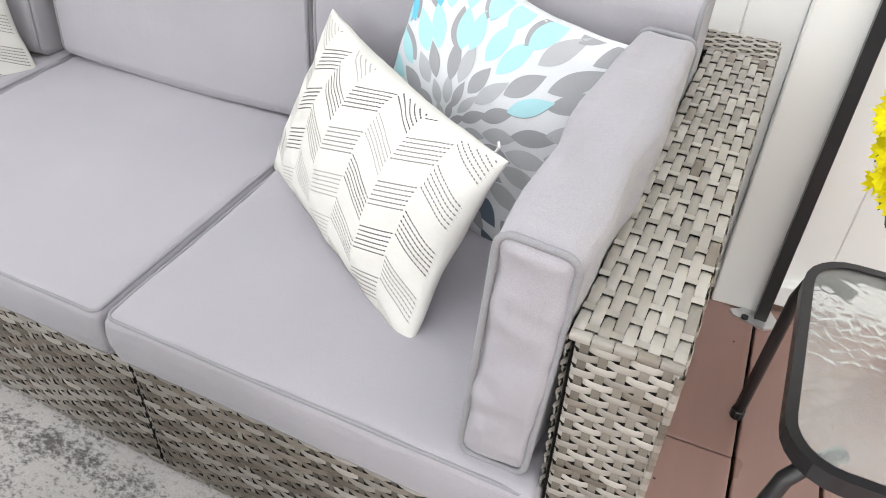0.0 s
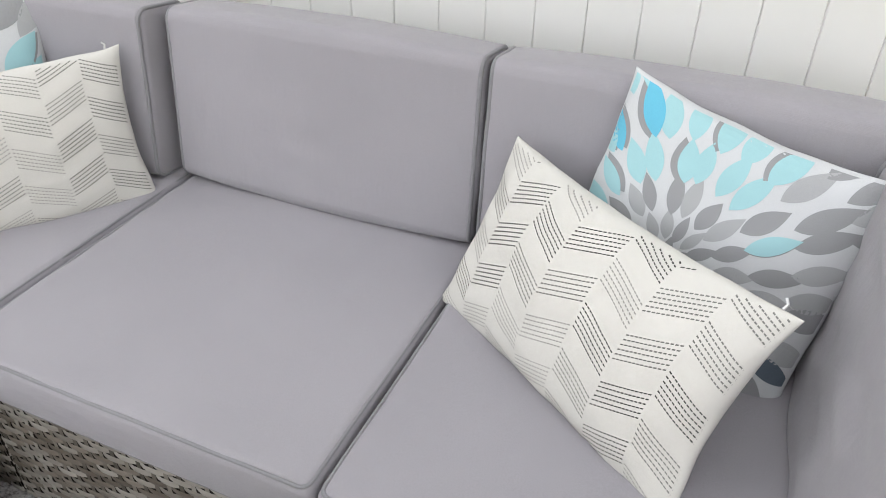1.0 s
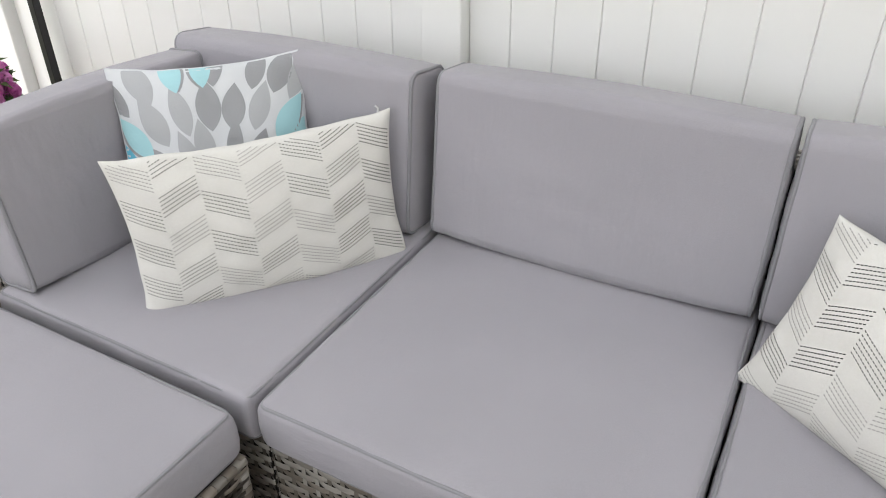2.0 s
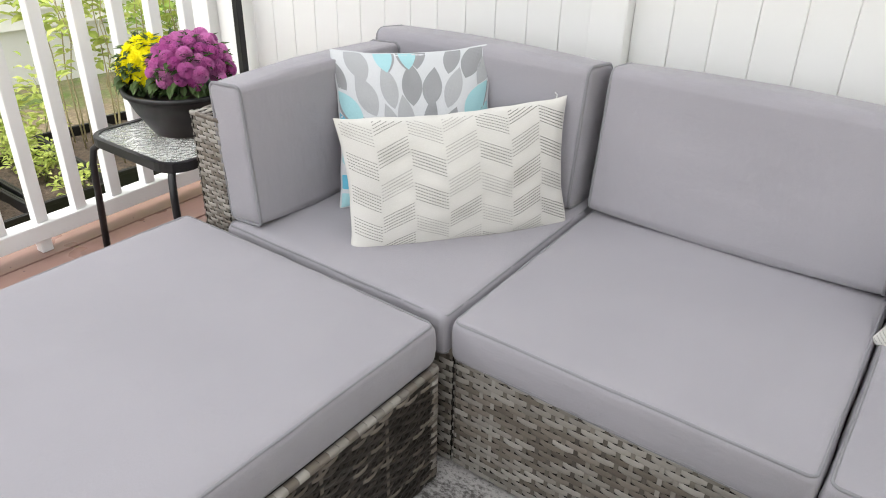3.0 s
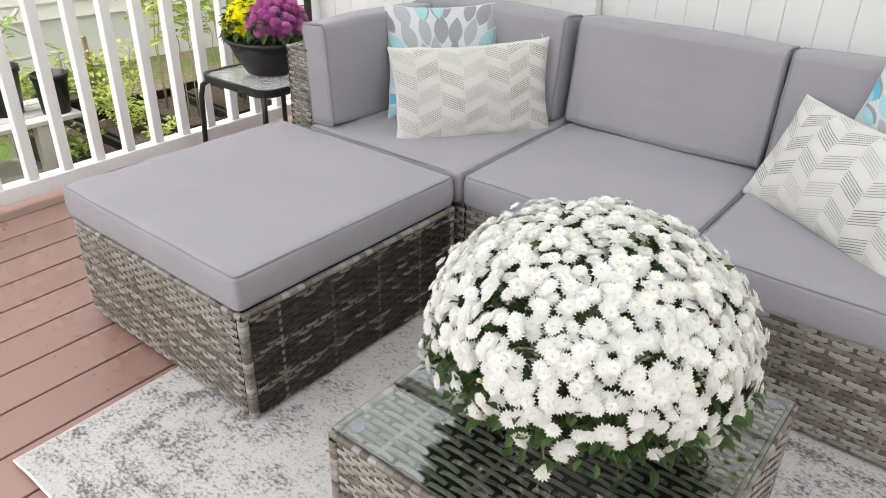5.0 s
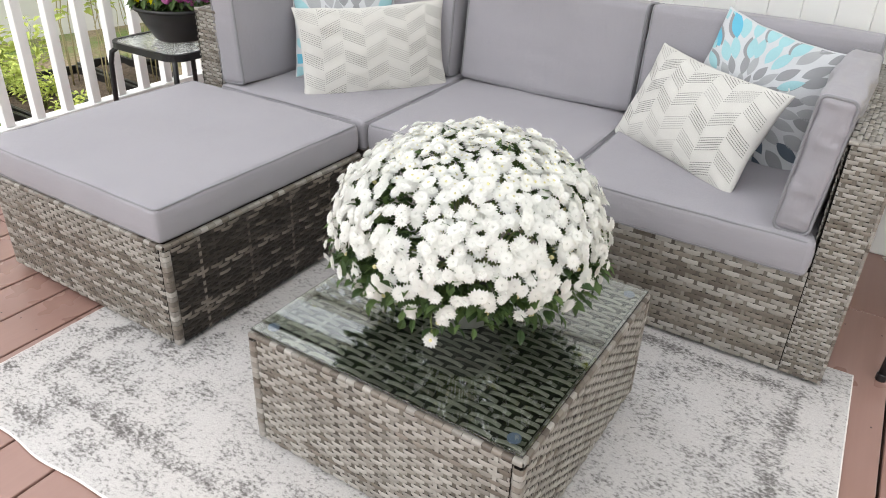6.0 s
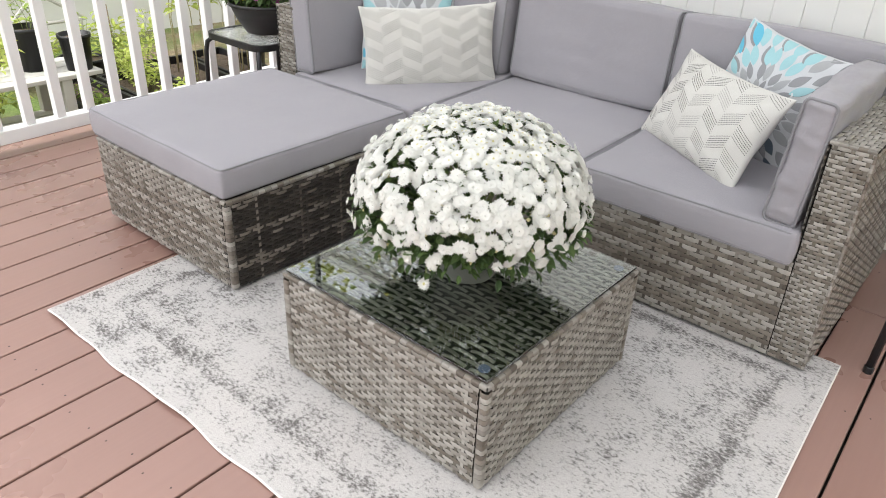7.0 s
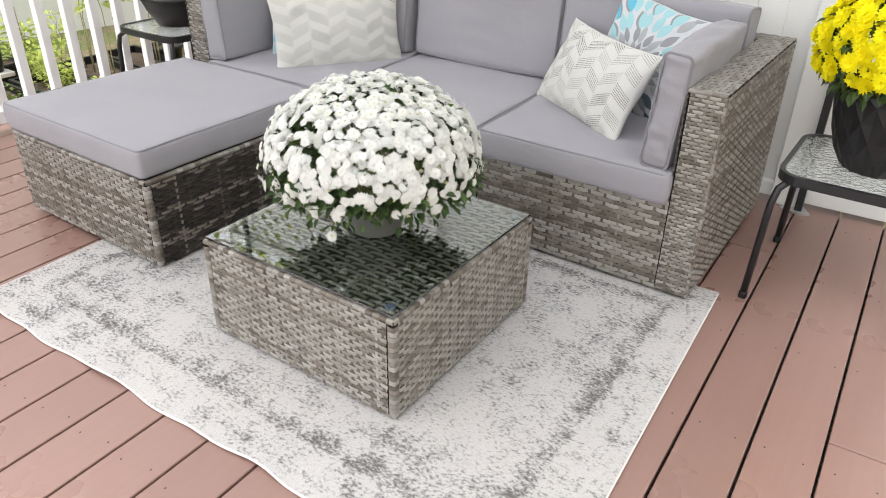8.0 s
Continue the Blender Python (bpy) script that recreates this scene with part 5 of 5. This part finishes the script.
bolster("side_cushion", pose(-1.577, 1.14, 0.545, 0, -4, 0) @ LYING_Y, 0.096, 0.31, 0.51, "grey piped side cushion against the armrest", SIDES, 8, 0.0028, 0.014)
bolster("side_cushion", pose(0.221, 1.14, 0.542, 0, 4, 0) @ LYING_Y, 0.077, 0.316, 0.51, "grey piped side cushion against the flat armrest", SIDES, 9, 0.008, 0.016)

# pillows
chevron_pillow(pillow_pose((-1.36, 0.98, 0.636), (-1.055, 1.366, 0.652), (-1.311, 0.958, 0.359)), 0.51, 0.315, 2)
chevron_pillow(pillow_pose((-0.281, 1.369, 0.632), (0.117, 1.103, 0.619), (-0.355, 1.276, 0.391)), 0.49, 0.29, 3)


def paint_left(ring, a, mid, rng):
    if mid[0] < -0.14 and mid[1] < 0.1 or (mid[1] > 0.14 and abs(mid[0] + 0.06) < 0.05) or (mid[0] > 0.13 and 0.0 < mid[1] < 0.09):
        return rng.choice(("aqua", "aqua", "blue"))
    return rng.choice(("grey", "grey", "mist"))


def paint_right(ring, a, mid, rng):
    if mid[1] < -0.08 and mid[0] > -0.04:
        return rng.choice(("slate", "slate", "slate", "grey"))
    if mid[0] < -0.13 and mid[1] > -0.05:
        return rng.choice(("blue", "aqua", "aqua"))
    if ring >= 3 and mid[1] > 0.03 and mid[0] < 0.1 and rng.random() < 0.85:
        return "aqua"
    return rng.choice(("grey", "grey", "mist"))


floral_pillow(pillow_pose((-1.533, 1.187, 0.719), (-1.27, 1.432, 0.728), (-1.47, 1.06, 0.395)), 0.375, 0.37, 5, (0.0, -0.17), paint_left, "white square pillow with grey and aqua leaf print", 1.3)
floral_pillow(pillow_pose((-0.134, 1.424, 0.745), (0.18, 1.345, 0.69), (-0.17, 1.32, 0.40)), 0.385, 0.38, 6, (-0.03, -0.02), paint_right, "white square pillow with aqua and grey dahlia print")

# tables and flowers
coffee_table()
white_mum()
side_table(pose(0.702, 1.235, 0), "black steel side table with pebbled glass beside the sofa arm")
yellow_mum(pose(0.71, 1.24, 0.395))
side_table(pose(-2.16, 1.165, 0), "black steel side table with pebbled glass by the railing")
bowl_of_mums(pose(-2.18, 1.18, 0.395))
canopy(pose(-0.996, 1.6975, 0, 0, 0, 1.44), 3.0, 2.99, 1.98, 2.55)

# garden beyond the railing
def shelf_bench():
    t = thing("potting_bench", pose(-3.82, 0.44, -0.45), "weathered pale grey wooden potting bench beyond the railing", "bench")
    for k in range(4):
        part("board", Shape().box((-0.2 + 0.105 * k, -0.6, 0.37), (-0.105 + 0.105 * k, 0.62, 0.395), 0.004), OLD_WOOD, t)
    for k in range(3):
        part("lower_board", Shape().box((-0.18 + 0.125 * k, -0.58, 0.09), (-0.065 + 0.125 * k, 0.44, 0.11), 0.004), OLD_WOOD, t)
    for x in (-0.17, 0.17):
        for y in (-0.55, 0.41):
            part("leg", Shape().box((x - 0.03, y - 0.03, 0), (x + 0.03, y + 0.03, 0.37), 0.004), OLD_WOOD, t)


def nursery_pot(m, r, h, label):
    t = thing("nursery_pot", m, label, "pot", "nursery pots")
    part("pot", Shape().lathe([(0, 0), (r * 0.8, 0), (r * 0.98, h * 0.9), (r * 1.06, h * 0.9), (r * 1.06, h), (r * 0.95, h), (r * 0.92, h * 0.86), (0, h * 0.86)], 28), BLACK_PLASTIC, t, smooth=True)
    part("soil", Shape().lathe([(r * 0.92, h * 0.87), (r * 0.5, h * 0.9), (0, h * 0.89)], 20), SOIL, t)


shelf_bench()
nursery_pot(pose(-3.71, 0.975, -0.055), 0.085, 0.2, "black nursery pot on the potting bench")
nursery_pot(pose(-3.86, 0.79, -0.055), 0.1, 0.24, "large black nursery pot on the potting bench")
nursery_pot(pose(-4.52, 1.36, -0.45), 0.16, 0.24, "round black tub on the ground")
nursery_pot(pose(-4.0, 2.35, -0.45), 0.12, 0.24, "black nursery pot on the ground")
garden_crate(pose(-3.83, 1.07, -0.45, 0, 0, 0), 0.86, 0.28, 0.2, "black plastic planter crate with seedlings")
garden_crate(pose(-3.8, 1.42, -0.45, 0, 0, -2), 0.7, 0.32, 0.2, "black plastic planter crate with herbs")
garden_crate(pose(-3.9, 1.78, -0.45, 0, 0, -5), 0.78, 0.3, 0.2, "black plastic planter crate with tall stems")
garden_crate(pose(-3.92, 2.12, -0.45, 0, 0, -5), 0.78, 0.28, 0.2, "black plastic planter crate with soil")
PLANTS = ((-3.6, 1.06, -0.3, 0.1, 0.13, 90, 0.05, LEAF_LIGHT), (-3.95, 1.05, -0.3, 0.1, 0.12, 60, 0.045, LEAF_LIGHT), (-3.55, 1.45, -0.3, 0.12, 0.12, 150, 0.035, LEAF_YELLOW), (-3.82, 1.42, -0.3, 0.22, 0.15, 380, 0.036, LEAF_YELLOW),
          (-4.03, 1.45, -0.3, 0.26, 0.15, 320, 0.04, LEAF_YELLOW), (-3.75, 1.8, -0.3, 1.15, 0.2, 200, 0.075, LEAF_YELLOW), (-3.75, 2.12, -0.3, 1.2, 0.2, 230, 0.075, LEAF_YELLOW),
          (-4.1, 1.8, -0.3, 1.3, 0.22, 240, 0.08, LEAF_YELLOW), (-4.85, 1.15, -0.45, 0.45, 0.3, 340, 0.075, LEAF_YELLOW), (-4.6, 1.75, -0.45, 0.5, 0.4, 360, 0.07, LEAF_YELLOW),
          (-3.1, 2.45, -0.45, 1.3, 0.3, 320, 0.07, LEAF_YELLOW), (-4.6, 2.7, -0.45, 1.0, 0.35, 320, 0.085, LEAF_LIGHT), (-3.86, 0.79, 0.15, 0.3, 0.12, 60, 0.05, LEAF_LIGHT),
          (-3.75, 0.1, -0.45, 0.75, 0.3, 380, 0.08, LEAF_LIGHT), (-3.5, -0.35, -0.45, 0.7, 0.3, 380, 0.085, LEAF_LIGHT), (-4.1, 0.5, -0.45, 0.65, 0.35, 380, 0.08, LEAF_YELLOW), (-3.9, -0.9, -0.45, 0.8, 0.4, 400, 0.09, LEAF_LIGHT))
for i, (px, py, pz, hh, sp, nl, sz, mt) in enumerate(PLANTS):
    leafy_plant("garden_plant", pose(px, py, pz), hh, sp, nl, sz, mt, 40 + i, "tall leafy yellow-green vegetable plant in the yard" if hh > 0.4 else "low green herb clump in a planter", 6)
solid("garden_stake", Shape().box((-0.015, -0.015, 0), (0.015, 0.015, 0.55), 0.003), [STAKE_WOOD], pose(-4.6, 1.62, -0.45, 2, 1, 0), "plain wooden garden stake in the soil", "stake")


def plant_rack():
    """A folding rack of pale slats behind the bench."""
    t = thing("plant_rack", pose(-4.78, 1.1, -0.45), "pale grey folding wooden plant rack behind the bench", "rack")
    for name, a, b in (("top_rail", (0, -0.55, 0.43), (0, 0.44, 0.43)), ("brace", (0.02, 0.1, 0.66), (0.02, 0.42, 0.45)), ("brace", (-0.02, -0.05, 0.45), (-0.02, 0.24, 0.72)), ("leg", (0.015, -0.5, 0.0), (0.015, -0.5, 0.43)), ("leg", (0.015, 0.4, 0.0), (0.015, 0.4, 0.43)), ("upper_rail", (0, -0.5, 0.67), (0, 0.14, 0.67)), ("upright", (0.015, -0.45, 0.43), (0.015, -0.45, 0.67))):
        part(name, Shape().tube([a, b], 0.012, 6), OLD_WOOD, t)


plant_rack()

# deck boards last
deck()
